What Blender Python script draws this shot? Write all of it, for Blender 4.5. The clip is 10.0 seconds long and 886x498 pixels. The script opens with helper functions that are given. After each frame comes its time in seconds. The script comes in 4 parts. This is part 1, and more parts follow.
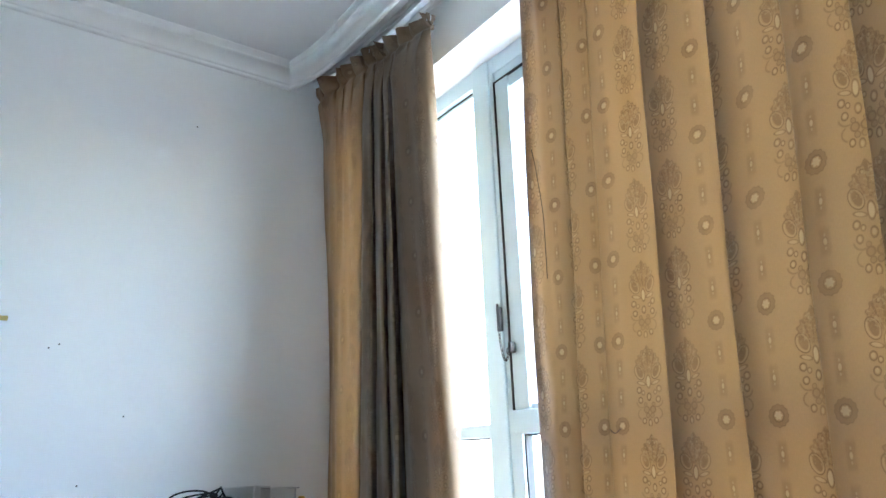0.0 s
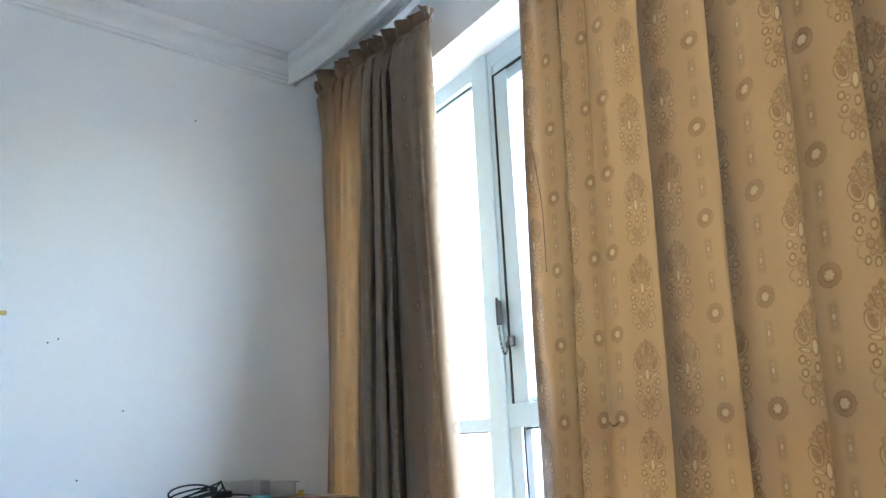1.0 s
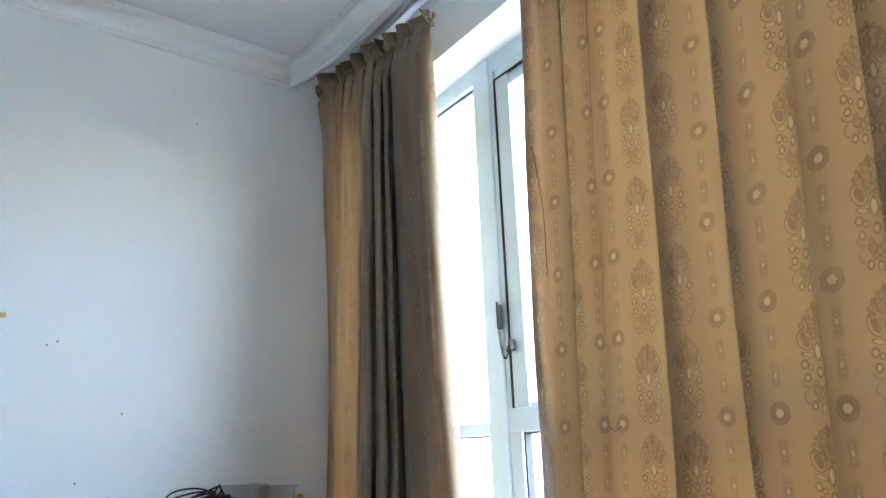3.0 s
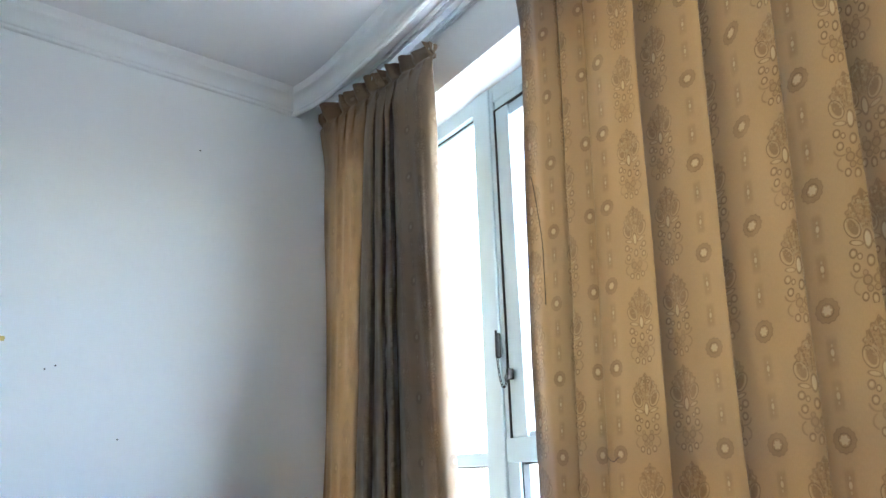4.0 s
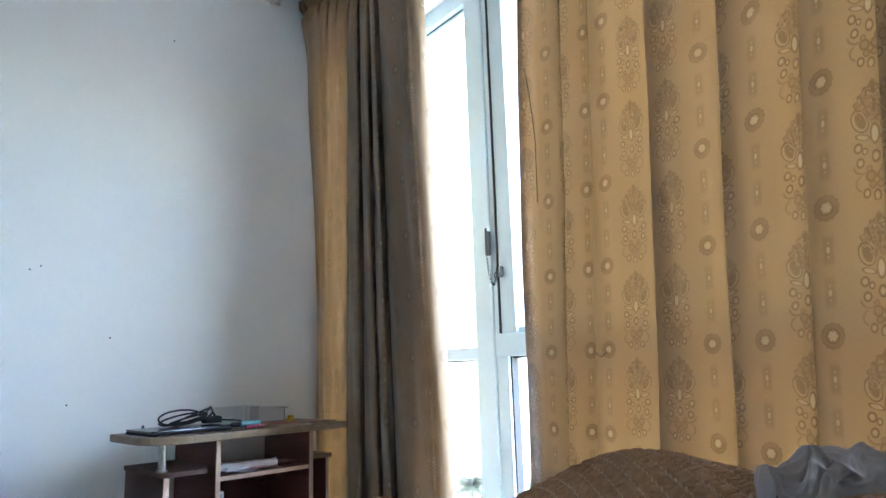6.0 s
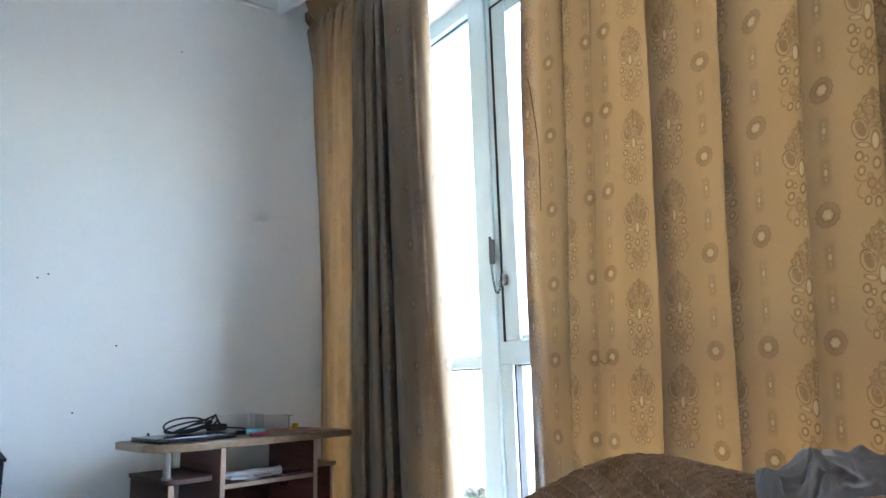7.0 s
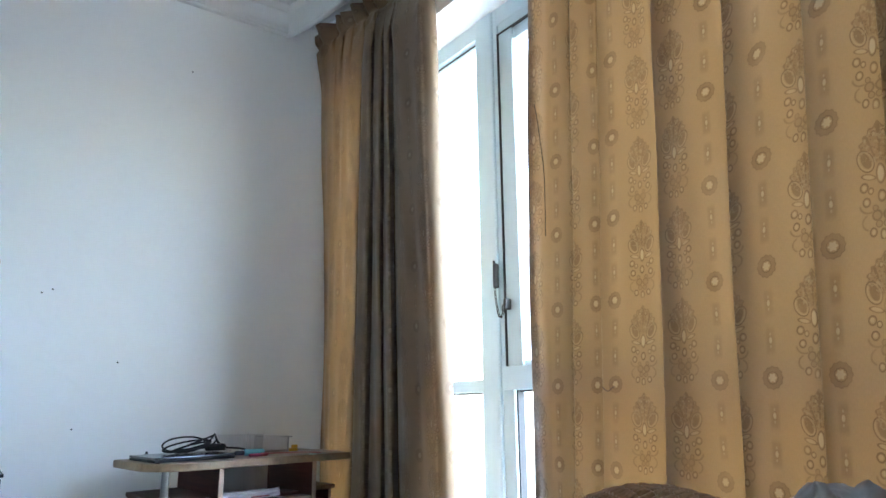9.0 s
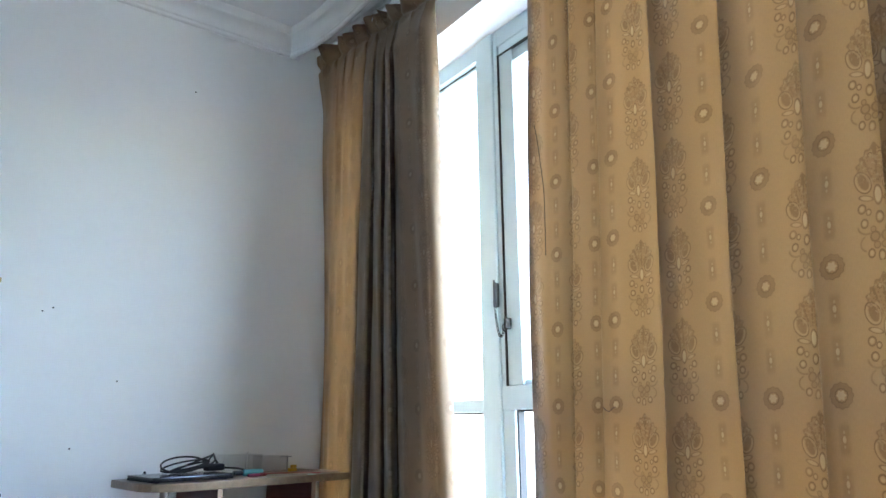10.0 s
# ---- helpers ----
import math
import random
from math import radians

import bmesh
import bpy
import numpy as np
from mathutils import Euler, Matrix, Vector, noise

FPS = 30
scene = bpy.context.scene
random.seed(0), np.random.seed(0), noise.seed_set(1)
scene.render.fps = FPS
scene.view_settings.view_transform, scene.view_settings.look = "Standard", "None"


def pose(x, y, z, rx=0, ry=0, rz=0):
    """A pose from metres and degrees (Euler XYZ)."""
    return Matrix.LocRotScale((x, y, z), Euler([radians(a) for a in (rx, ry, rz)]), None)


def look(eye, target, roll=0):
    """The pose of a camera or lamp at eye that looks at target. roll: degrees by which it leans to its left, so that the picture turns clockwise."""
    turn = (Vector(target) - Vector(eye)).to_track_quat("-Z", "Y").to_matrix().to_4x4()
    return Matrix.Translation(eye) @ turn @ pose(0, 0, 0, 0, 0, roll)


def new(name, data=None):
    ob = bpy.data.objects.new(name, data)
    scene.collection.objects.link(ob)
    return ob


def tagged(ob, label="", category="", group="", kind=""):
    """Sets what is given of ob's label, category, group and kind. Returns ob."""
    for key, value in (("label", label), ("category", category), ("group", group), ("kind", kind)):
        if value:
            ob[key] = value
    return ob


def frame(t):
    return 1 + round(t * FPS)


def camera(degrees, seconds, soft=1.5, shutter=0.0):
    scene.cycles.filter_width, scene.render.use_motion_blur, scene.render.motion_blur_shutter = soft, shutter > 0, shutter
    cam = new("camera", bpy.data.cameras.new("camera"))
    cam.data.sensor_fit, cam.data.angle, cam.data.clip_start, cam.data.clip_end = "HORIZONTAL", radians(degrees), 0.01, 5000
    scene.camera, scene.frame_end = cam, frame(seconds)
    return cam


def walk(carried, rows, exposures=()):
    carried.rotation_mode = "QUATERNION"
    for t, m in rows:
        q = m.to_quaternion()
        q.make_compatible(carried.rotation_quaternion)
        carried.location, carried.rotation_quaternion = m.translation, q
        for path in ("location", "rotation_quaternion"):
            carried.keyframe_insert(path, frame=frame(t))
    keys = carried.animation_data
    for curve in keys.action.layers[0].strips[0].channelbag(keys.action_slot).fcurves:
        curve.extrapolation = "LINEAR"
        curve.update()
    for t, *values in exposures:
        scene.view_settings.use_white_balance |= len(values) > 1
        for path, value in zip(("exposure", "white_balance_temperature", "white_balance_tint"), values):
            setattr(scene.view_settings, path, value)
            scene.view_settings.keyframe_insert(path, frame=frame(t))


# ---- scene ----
cam = camera(67.65, 10.0, 1.5)
PATH = [
    (0.0, pose(2.760, -1.408, 0.942, 106.82, 1.90, 54.77)),
    (0.5, pose(2.756, -1.407, 0.937, 106.65, 1.83, 54.67)),
    (1.0, pose(2.758, -1.404, 0.942, 106.30, 2.05, 54.78)),
    (1.5, pose(2.756, -1.407, 0.941, 106.11, 2.06, 54.70)),
    (2.0, pose(2.756, -1.405, 0.938, 106.04, 2.01, 54.77)),
    (2.2, pose(2.756, -1.404, 0.941, 106.02, 2.04, 54.76)),
    (3.3, pose(2.752, -1.403, 0.939, 106.93, 1.79, 54.71)),
    (3.5, pose(2.755, -1.407, 0.944, 107.02, 1.88, 54.74)),
    (4.0, pose(2.763, -1.408, 0.934, 109.18, 1.24, 54.53)),
    (4.5, pose(2.756, -1.406, 0.942, 106.81, 1.14, 54.35)),
    (4.7, pose(2.746, -1.395, 0.945, 104.17, 1.70, 54.21)),
    (5.0, pose(2.733, -1.394, 0.945, 102.48, 1.99, 53.92)),
    (5.2, pose(2.731, -1.401, 0.929, 100.03, 0.91, 53.40)),
    (5.3, pose(2.726, -1.397, 0.951, 98.19, 1.49, 52.96)),
    (5.5, pose(2.734, -1.392, 0.946, 99.62, 1.11, 53.56)),
    (6.0, pose(2.731, -1.390, 0.946, 100.28, 1.73, 53.61)),
    (6.2, pose(2.740, -1.394, 0.937, 101.10, 1.34, 53.77)),
    (7.3, pose(2.738, -1.390, 0.939, 101.04, 1.73, 54.11)),
    (7.5, pose(2.734, -1.385, 0.938, 100.33, 1.31, 54.33)),
    (8.0, pose(2.735, -1.392, 0.944, 100.85, 1.34, 54.09)),
    (8.5, pose(2.736, -1.400, 0.946, 101.83, 0.94, 53.93)),
    (9.0, pose(2.740, -1.398, 0.940, 103.10, 0.47, 54.06)),
    (9.5, pose(2.743, -1.403, 0.942, 104.05, 0.50, 54.01)),
    (10.0, pose(2.745, -1.401, 0.941, 104.70, 0.35, 54.08)),
]
EXPOSURES = [(0.0, 6.06, 6150, 6), (1.0, 6.02, 6150, 6), (2.0, 5.96, 6150, 6), (4.5, 5.98, 6150, 6), (6.0, 5.95, 6150, 6), (10.0, 5.89, 6150, 6)]
walk(cam, PATH, EXPOSURES)

# ---------------------------------------------------------------- light
SUN_ELEVATION, SUN_TURN = 58.0, 110.0
world = bpy.data.worlds.new("world")
scene.world = world
world.use_nodes = True
wn = world.node_tree
sky = wn.nodes.new("ShaderNodeTexSky")
sky.sky_type = "NISHITA"
sky.sun_disc = False
sky.sun_elevation = radians(SUN_ELEVATION)
sky.sun_rotation = radians(SUN_TURN)
sky.dust_density = 2.0
wn.links.new(sky.outputs[0], wn.nodes["Background"].inputs[0])
wn.nodes["Background"].inputs[1].default_value = 0.15
sun = new("sun", bpy.data.lights.new("sun", "SUN"))
sun.data.energy, sun.data.angle, sun.data.color = 2.0, radians(0.53), (1.0, 0.95, 0.87)
sun.matrix_world = look((0, 0, 30), (-math.sin(radians(SUN_TURN)) * 30, -math.cos(radians(SUN_TURN)) * 30,
                                      30 - 30 * math.tan(radians(SUN_ELEVATION))))


# ---------------------------------------------------------------- helpers
def link_mesh(name, bm, material, smooth=False):
    me = bpy.data.meshes.new(name)
    bm.normal_update()
    bm.to_mesh(me)
    bm.free()
    if smooth:
        for p in me.polygons:
            p.use_smooth = True
    if material:
        me.materials.append(material)
    return new(name, me)


def part(name, bm, material, parent, label="", smooth=False):
    ob = link_mesh(name, bm, material, smooth)
    ob.parent = parent
    if label:
        ob["label"] = label
    return ob


def thing(name, label, category, at=(0, 0, 0), turn=0.0, group="", kind=""):
    ob = new(name)
    ob.matrix_world = pose(*at, 0, 0, turn)
    ob.empty_display_size = 0.05
    return tagged(ob, label, category, group, kind)


def structure(ob, label, category=""):
    return tagged(ob, label, category, "", "structure")


def bevel_all(bm, w, seg=2):
    bmesh.ops.bevel(bm, geom=[e for e in bm.edges], offset=w, segments=seg, affect="EDGES", profile=0.6)


def add_box(bm, x0, y0, z0, x1, y1, z1):
    return bmesh.ops.create_cube(bm, size=1, matrix=Matrix.Translation(((x0 + x1) / 2, (y0 + y1) / 2, (z0 + z1) / 2))
                                 @ Matrix.Diagonal((x1 - x0, y1 - y0, z1 - z0, 1)))


def box(x0, y0, z0, x1, y1, z1, bev=0.0, seg=2):
    bm = bmesh.new()
    add_box(bm, x0, y0, z0, x1, y1, z1)
    if bev:
        bevel_all(bm, bev, seg)
    return bm


def cylinder(r, h, at=(0, 0, 0), axis="z", n=24, bev=0.0):
    bm = bmesh.new()
    turn = {"z": Matrix(), "x": Matrix.Rotation(radians(90), 4, "Y"), "y": Matrix.Rotation(radians(90), 4, "X")}[axis]
    bmesh.ops.create_cone(bm, cap_ends=True, segments=n, radius1=r, radius2=r, depth=h, matrix=Matrix.Translation(at) @ turn)
    if bev:
        bmesh.ops.bevel(bm, geom=[e for e in bm.edges if len(e.link_faces) == 2 and e.calc_face_angle(0) > 0.8],
                        offset=bev, segments=2, affect="EDGES", profile=0.5)
    return bm


def prism(outline, z0, z1, bev=0.0):
    """A flat board with a given outline."""
    bm = bmesh.new()
    face = bm.faces.new([bm.verts.new((x, y, z0)) for x, y in outline])
    out = bmesh.ops.extrude_face_region(bm, geom=[face])
    for v in out["geom"]:
        if isinstance(v, bmesh.types.BMVert):
            v.co.z = z1
    bmesh.ops.recalc_face_normals(bm, faces=bm.faces[:])
    if bev:
        bmesh.ops.bevel(bm, geom=[e for e in bm.edges if abs(e.verts[0].co.z - e.verts[1].co.z) < 1e-6],
                        offset=bev, segments=2, affect="EDGES", profile=0.5)
    return bm


def sweep(profile, path, closed=False):
    """Sweeps a profile of (offset, z) along a plan path of (x, y); the offset goes to the path's left."""
    bm = bmesh.new()
    rings = []
    for i, p in enumerate(path):
        a, b = Vector(path[max(i - 1, 0)]), Vector(path[min(i + 1, len(path) - 1)])
        d = (b - a).normalized()
        n = Vector((-d.y, d.x))
        rings.append([bm.verts.new((p[0] + n.x * o, p[1] + n.y * o, z)) for o, z in profile])
    m = len(profile)
    for r, s in zip(rings, rings[1:]):
        for j in range(m if closed else m - 1):
            bm.faces.new((r[j], s[j], s[(j + 1) % m], r[(j + 1) % m]))
    if closed:
        bm.faces.new(rings[0]), bm.faces.new(rings[-1][::-1])
    bmesh.ops.recalc_face_normals(bm, faces=bm.faces[:])
    return bm


def tube(points, r, n=8, closed=False):
    """A round wire through points."""
    bm = bmesh.new()
    pts = [Vector(p) for p in points]
    rings = []
    side = Vector((0.31, 0.52, 0.79))
    for i, p in enumerate(pts):
        a = pts[i - 1] if (closed or i) else pts[0]
        b = pts[(i + 1) % len(pts)] if (closed or i < len(pts) - 1) else pts[-1]
        d = (b - a).normalized()
        u = (side - d * side.dot(d)).normalized()
        side = u
        w = d.cross(u)
        rings.append([bm.verts.new(p + (u * math.cos(k * math.tau / n) + w * math.sin(k * math.tau / n)) * r) for k in range(n)])
    pairs = list(zip(rings, rings[1:])) + ([(rings[-1], rings[0])] if closed else [])
    for r0, r1 in pairs:
        for k in range(n):
            bm.faces.new((r0[k], r0[(k + 1) % n], r1[(k + 1) % n], r1[k]))
    if not closed:
        bm.faces.new(rings[0][::-1]), bm.faces.new(rings[-1])
    bmesh.ops.recalc_face_normals(bm, faces=bm.faces[:])
    return bm


def spline(points, count):
    """Catmull-Rom through points of any dimension."""
    p = np.array([points[0]] + list(points) + [points[-1]], float)
    p[0] = 2 * p[1] - p[2]
    p[-1] = 2 * p[-2] - p[-3]
    n = len(points) - 1
    out = []
    for s in np.linspace(0, n, count):
        i = min(int(s), n - 1)
        t = s - i
        a, b, c, e = p[i:i + 4]
        out.append(0.5 * (2 * b + (c - a) * t + (2 * a - 5 * b + 4 * c - e) * t ** 2 + (3 * b - a - 3 * c + e) * t ** 3))
    return np.array(out)


# ---------------------------------------------------------------- node helpers
class Nodes:
    def __init__(self, name):
        self.mat = bpy.data.materials.new(name)
        self.mat.use_nodes = True
        self.t = self.mat.node_tree
        self.bsdf = self.t.nodes["Principled BSDF"]
        self.out = self.t.nodes["Material Output"]

    def put(self, socket, value):
        if isinstance(value, bpy.types.NodeSocket):
            self.t.links.new(value, socket)
        else:
            socket.default_value = value

    def node(self, kind, **inputs):
        n = self.t.nodes.new(kind)
        for k, v in inputs.items():
            self.put(n.inputs[k.replace("_", " ")], v)
        return n

    def math(self, op, a, b=0.0, c=None, clamp=False):
        n = self.t.nodes.new("ShaderNodeMath")
        n.operation, n.use_clamp = op, clamp
        self.put(n.inputs[0], a)
        self.put(n.inputs[1], b)
        if c is not None:
            self.put(n.inputs[2], c)
        return n.outputs[0]

    def step(self, x, a, b):
        n = self.t.nodes.new("ShaderNodeMapRange")
        n.interpolation_type = "SMOOTHSTEP"
        self.put(n.inputs[0], x)
        n.inputs[1].default_value, n.inputs[2].default_value = a, b
        return n.outputs[0]

    def mix(self, f, a, b):
        n = self.t.nodes.new("ShaderNodeMix")
        n.data_type = "RGBA"
        self.put(n.inputs[0], f)
        self.put(n.inputs[6], a)
        self.put(n.inputs[7], b)
        return n.outputs[2]

    def noise(self, scale, detail=3.0, vector=None, rough=0.5):
        n = self.node("ShaderNodeTexNoise", Scale=scale, Detail=detail, Roughness=rough)
        if vector is not None:
            self.put(n.inputs["Vector"], vector)
        return n.outputs["Fac"]

    def coord(self, which="Object"):
        return self.t.nodes.new("ShaderNodeTexCoord").outputs[which]

    def mapped(self, vector, scale):
        n = self.t.nodes.new("ShaderNodeMapping")
        self.put(n.inputs[0], vector)
        n.inputs[3].default_value = scale
        return n.outputs[0]

    def bump(self, height, strength, distance):
        n = self.node("ShaderNodeBump", Strength=strength, Distance=distance, Height=height)
        self.put(self.bsdf.inputs["Normal"], n.outputs[0])
        return n.outputs[0]

    def set(self, **values):
        for k, v in values.items():
            self.put(self.bsdf.inputs[k.replace("_", " ")], v)
        return self


def rgb(r, g, b):
    return (r, g, b, 1.0)


def plain(name, color, rough=0.5, metal=0.0, vary=0.12, scale=14.0, bump=0.15, dist=0.001):
    """A surface with colour mottling at two scales and a fine relief."""
    n = Nodes(name)
    c = n.coord()
    a = n.noise(scale, 4, c)
    b = n.noise(scale * 9, 2, c)
    f = n.math("MULTIPLY_ADD", b, 0.35, n.math("MULTIPLY", a, 0.65))
    dark = rgb(*[k * (1 - vary) for k in color])
    light = rgb(*[min(k * (1 + vary), 1.0) for k in color])
    n.set(Base_Color=n.mix(f, dark, light), Metallic=metal,
          Roughness=n.math("MULTIPLY_ADD", a, 0.16, rough - 0.08))
    n.bump(f, bump, dist)
    return n.mat


def wall_paint(name, color):
    n = Nodes(name)
    c = n.coord()
    big = n.noise(1.3, 3, c)
    fine = n.noise(160, 3, c)
    roller = n.noise(34, 4, c)
    f = n.math("MULTIPLY_ADD", big, 0.7, n.math("MULTIPLY", roller, 0.3))
    n.set(Base_Color=n.mix(f, rgb(*[k * 0.95 for k in color]), rgb(*color)), Roughness=0.62)
    n.bump(n.math("MULTIPLY_ADD", fine, 0.4, n.math("MULTIPLY", roller, 0.8)), 0.22, 0.0012)
    return n.mat


def wood_board(name, dark, light, rough=0.42):
    n = Nodes(name)
    c = n.mapped(n.coord(), (30.0, 1.6, 30.0))
    g = n.noise(3.0, 6, c, 0.65)
    m = n.noise(5.0, 2, n.coord())
    f = n.math("MULTIPLY_ADD", g, 0.8, n.math("MULTIPLY", m, 0.25))
    n.set(Base_Color=n.mix(n.step(f, 0.25, 0.8), rgb(*dark), rgb(*light)), Roughness=n.math("MULTIPLY_ADD", m, 0.2, rough - 0.1))
    n.bump(g, 0.12, 0.0006)
    return n.mat


CLOTH_LETS_THROUGH = 0.040


def curtain_cloth(name, contrast):
    """Jacquard cloth: columns of rings and beads between columns of damask sprigs, lets daylight through."""
    n = Nodes(name)
    uv = n.t.nodes.new("ShaderNodeUVMap")
    uv.uv_map = "cloth"
    sep = n.node("ShaderNodeSeparateXYZ", Vector=uv.outputs[0])
    u, v = sep.outputs[0], sep.outputs[1]
    # slight weave wobble so that no two repeats are alike
    wob = n.math("MULTIPLY_ADD", n.noise(22, 2, uv.outputs[0]), 0.004, -0.002)
    u = n.math("ADD", u, wob)
    PU, PV = 0.17, 0.21
    ru = n.math("ABSOLUTE", n.math("WRAP", u, PU / 2, -PU / 2))
    rv = n.math("WRAP", n.math("SUBTRACT", v, 0.985), PV / 2, -PV / 2)
    rv3 = n.math("WRAP", n.math("SUBTRACT", v, 0.985), PV / 6, -PV / 6)
    du = n.math("ABSOLUTE", n.math("WRAP", n.math("SUBTRACT", u, PU / 2), PU / 2, -PU / 2))
    dv = n.math("WRAP", n.math("SUBTRACT", v, 0.985 + PV / 2 - 0.004), PV / 2, -PV / 2)

    def radius(x, y, cx, cy, rx, ry, turn=0.0):
        if turn:
            s, c = math.sin(turn), math.cos(turn)
            ax, ay = n.math("SUBTRACT", x, cx), n.math("SUBTRACT", y, cy)
            a = n.math("MULTIPLY_ADD", ax, c / rx, n.math("MULTIPLY", ay, s / rx))
            b = n.math("MULTIPLY_ADD", ay, c / ry, n.math("MULTIPLY", ax, -s / ry))
        else:
            a = n.math("MULTIPLY_ADD", x, 1 / rx, -cx / rx)
            b = n.math("MULTIPLY_ADD", y, 1 / ry, -cy / ry)
        return n.math("SQRT", n.math("MULTIPLY_ADD", a, a, n.math("MULTIPLY", b, b)))

    def fill(r, soft=0.2):
        return n.step(r, 1 + soft, 1 - soft)

    def ring(r, w, soft=0.12):
        return n.step(n.math("ABSOLUTE", n.math("SUBTRACT", r, 1.0)), w + soft, w - soft * 0.5)

    dark, light = [], []
    # ring medallion: a scalloped brown band round a pale six-petalled flower
    ang = n.math("ARCTAN2", rv, ru)
    scallop = n.math("MULTIPLY_ADD", n.math("COSINE", n.math("MULTIPLY", ang, 12.0)), 0.04, 1.0)
    r0 = n.math("DIVIDE", radius(ru, rv, 0, 0, 0.0196, 0.0202), scallop)
    dark.append(n.math("MULTIPLY", n.math("MULTIPLY", fill(r0, 0.07), n.step(r0, 0.40, 0.50)), 0.55))
    dark.append(n.math("MULTIPLY", ring(n.math("MULTIPLY", r0, 1 / 0.56), 0.10, 0.10), 0.9))
    dark.append(n.math("MULTIPLY", ring(r0, 0.05, 0.06), 0.75))
    petal = n.math("MULTIPLY_ADD", n.math("COSINE", n.math("MULTIPLY", ang, 6.0)), 0.17, 1.0)
    light.append(fill(n.math("DIVIDE", radius(ru, rv, 0, 0, 0.0074, 0.0076), petal), 0.18))
    # two beads between the rings, each on a soft brown tab
    far = n.step(n.math("ABSOLUTE", rv), 0.026, 0.03)
    light.append(n.math("MULTIPLY", far, fill(radius(ru, rv3, 0, 0, 0.0030, 0.0058), 0.3)))
    light.append(n.math("MULTIPLY", n.math("MULTIPLY", far, fill(radius(ru, n.math("ABSOLUTE", rv3), 0, 0.0115, 0.0016, 0.0028), 0.4)), 0.6))
    dark.append(n.math("MULTIPLY", n.math("MULTIPLY", far, ring(radius(ru, rv3, 0, 0, 0.0046, 0.0078), 0.12, 0.2)), 0.6))
    tab = n.math("MULTIPLY", n.step(ru, 0.0125, 0.0055), n.step(n.math("ABSOLUTE", rv3), 0.031, 0.016))
    dark.append(n.math("MULTIPLY", n.math("MULTIPLY", far, tab), 0.36))
    # damask sprig: upright tablet, two leaves, arms, beads with curls below
    light.append(fill(radius(du, dv, 0, 0, 0.0042, 0.0125), 0.22))
    dark.append(n.math("MULTIPLY", ring(radius(du, dv, 0, 0, 0.0060, 0.0150), 0.12, 0.12), 0.85))
    dark.append(n.math("MULTIPLY", fill(radius(du, dv, 0.0215, 0.0235, 0.0072, 0.0140, -0.42), 0.12), 0.72))
    dark.append(n.math("MULTIPLY", ring(radius(du, dv, 0.0225, 0.0235, 0.0125, 0.0190, -0.42), 0.055, 0.07), 0.95))
    light.append(n.math("MULTIPLY", ring(radius(du, dv, 0.0220, 0.0235, 0.0098, 0.0164, -0.42), 0.06, 0.1), 0.35))
    arm = radius(du, dv, 0.0190, -0.0030, 0.0085, 0.0030, 0.30)
    light.append(n.math("MULTIPLY", fill(arm, 0.3), 0.5))
    dark.append(n.math("MULTIPLY", ring(n.math("MULTIPLY", arm, 0.72), 0.13, 0.12), 0.8))
    for cx, cy, rx, ry in ((0.0270, -0.0190, 0.0062, 0.0070), (0.0160, -0.0260, 0.0040, 0.0050), (0.0, -0.0360, 0.0052, 0.0085),
                           (0.0240, -0.0430, 0.0058, 0.0068), (0.0160, -0.0920, 0.0052, 0.0066), (0.0, -0.0975, 0.0046, 0.0085),
                           (0.0070, 0.0660, 0.0036, 0.0042)):
        dark.append(n.math("MULTIPLY", ring(radius(du, dv, cx, cy, rx, ry), 0.20, 0.14), 0.9))
        light.append(n.math("MULTIPLY", fill(radius(du, dv, cx, cy, rx * 0.52, ry * 0.58), 0.3), 0.5))
    outer = n.step(du, 0.012, 0.018)
    dark.append(n.math("MULTIPLY", n.math("MULTIPLY", ring(radius(du, dv, 0.0210, -0.0470, 0.0145, 0.0135), 0.10, 0.08), n.step(dv, -0.044, -0.050)), n.math("MULTIPLY", outer, 0.6)))
    dark.append(n.math("MULTIPLY", n.math("MULTIPLY", ring(radius(du, dv, 0.0200, -0.0760, 0.0130, 0.0125), 0.10, 0.08), n.step(du, 0.022, 0.027)), 0.6))
    # small curls meeting between the beads
    for cx, cy, r in ((0.0085, -0.0660, 0.0068), (0.0060, -0.0800, 0.0048), (0.0105, -0.0540, 0.0040)):
        q = radius(du, dv, cx, cy, r, r * 1.1)
        dark.append(n.math("MULTIPLY", ring(q, 0.20, 0.15), 0.75))
        dark.append(n.math("MULTIPLY", fill(q, 0.2), 0.3))
    # crown: a pointed lacy palmette with fanned rays
    crown = radius(n.math("MULTIPLY_ADD", n.math("MAXIMUM", n.math("SUBTRACT", dv, 0.048), 0.0), 0.50, du), dv, 0, 0.050, 0.0305, 0.0395)
    above = n.step(dv, 0.014, 0.024)
    saw = n.math("MULTIPLY_ADD", n.math("COSINE", n.math("MULTIPLY", n.math("ARCTAN2", du, n.math("SUBTRACT", dv, 0.045)), 14.0)), 0.07, 1.0)
    lace = n.math("DIVIDE", crown, saw)
    body = n.math("MULTIPLY", fill(lace, 0.08), above)
    dark.append(n.math("MULTIPLY", body, 0.42))
    dark.append(n.math("MULTIPLY", n.math("MULTIPLY", ring(lace, 0.05, 0.06), above), 0.75))
    rays = n.math("COSINE", n.math("MULTIPLY", n.math("ARCTAN2", du, n.math("SUBTRACT", dv, 0.006)), 19.0))
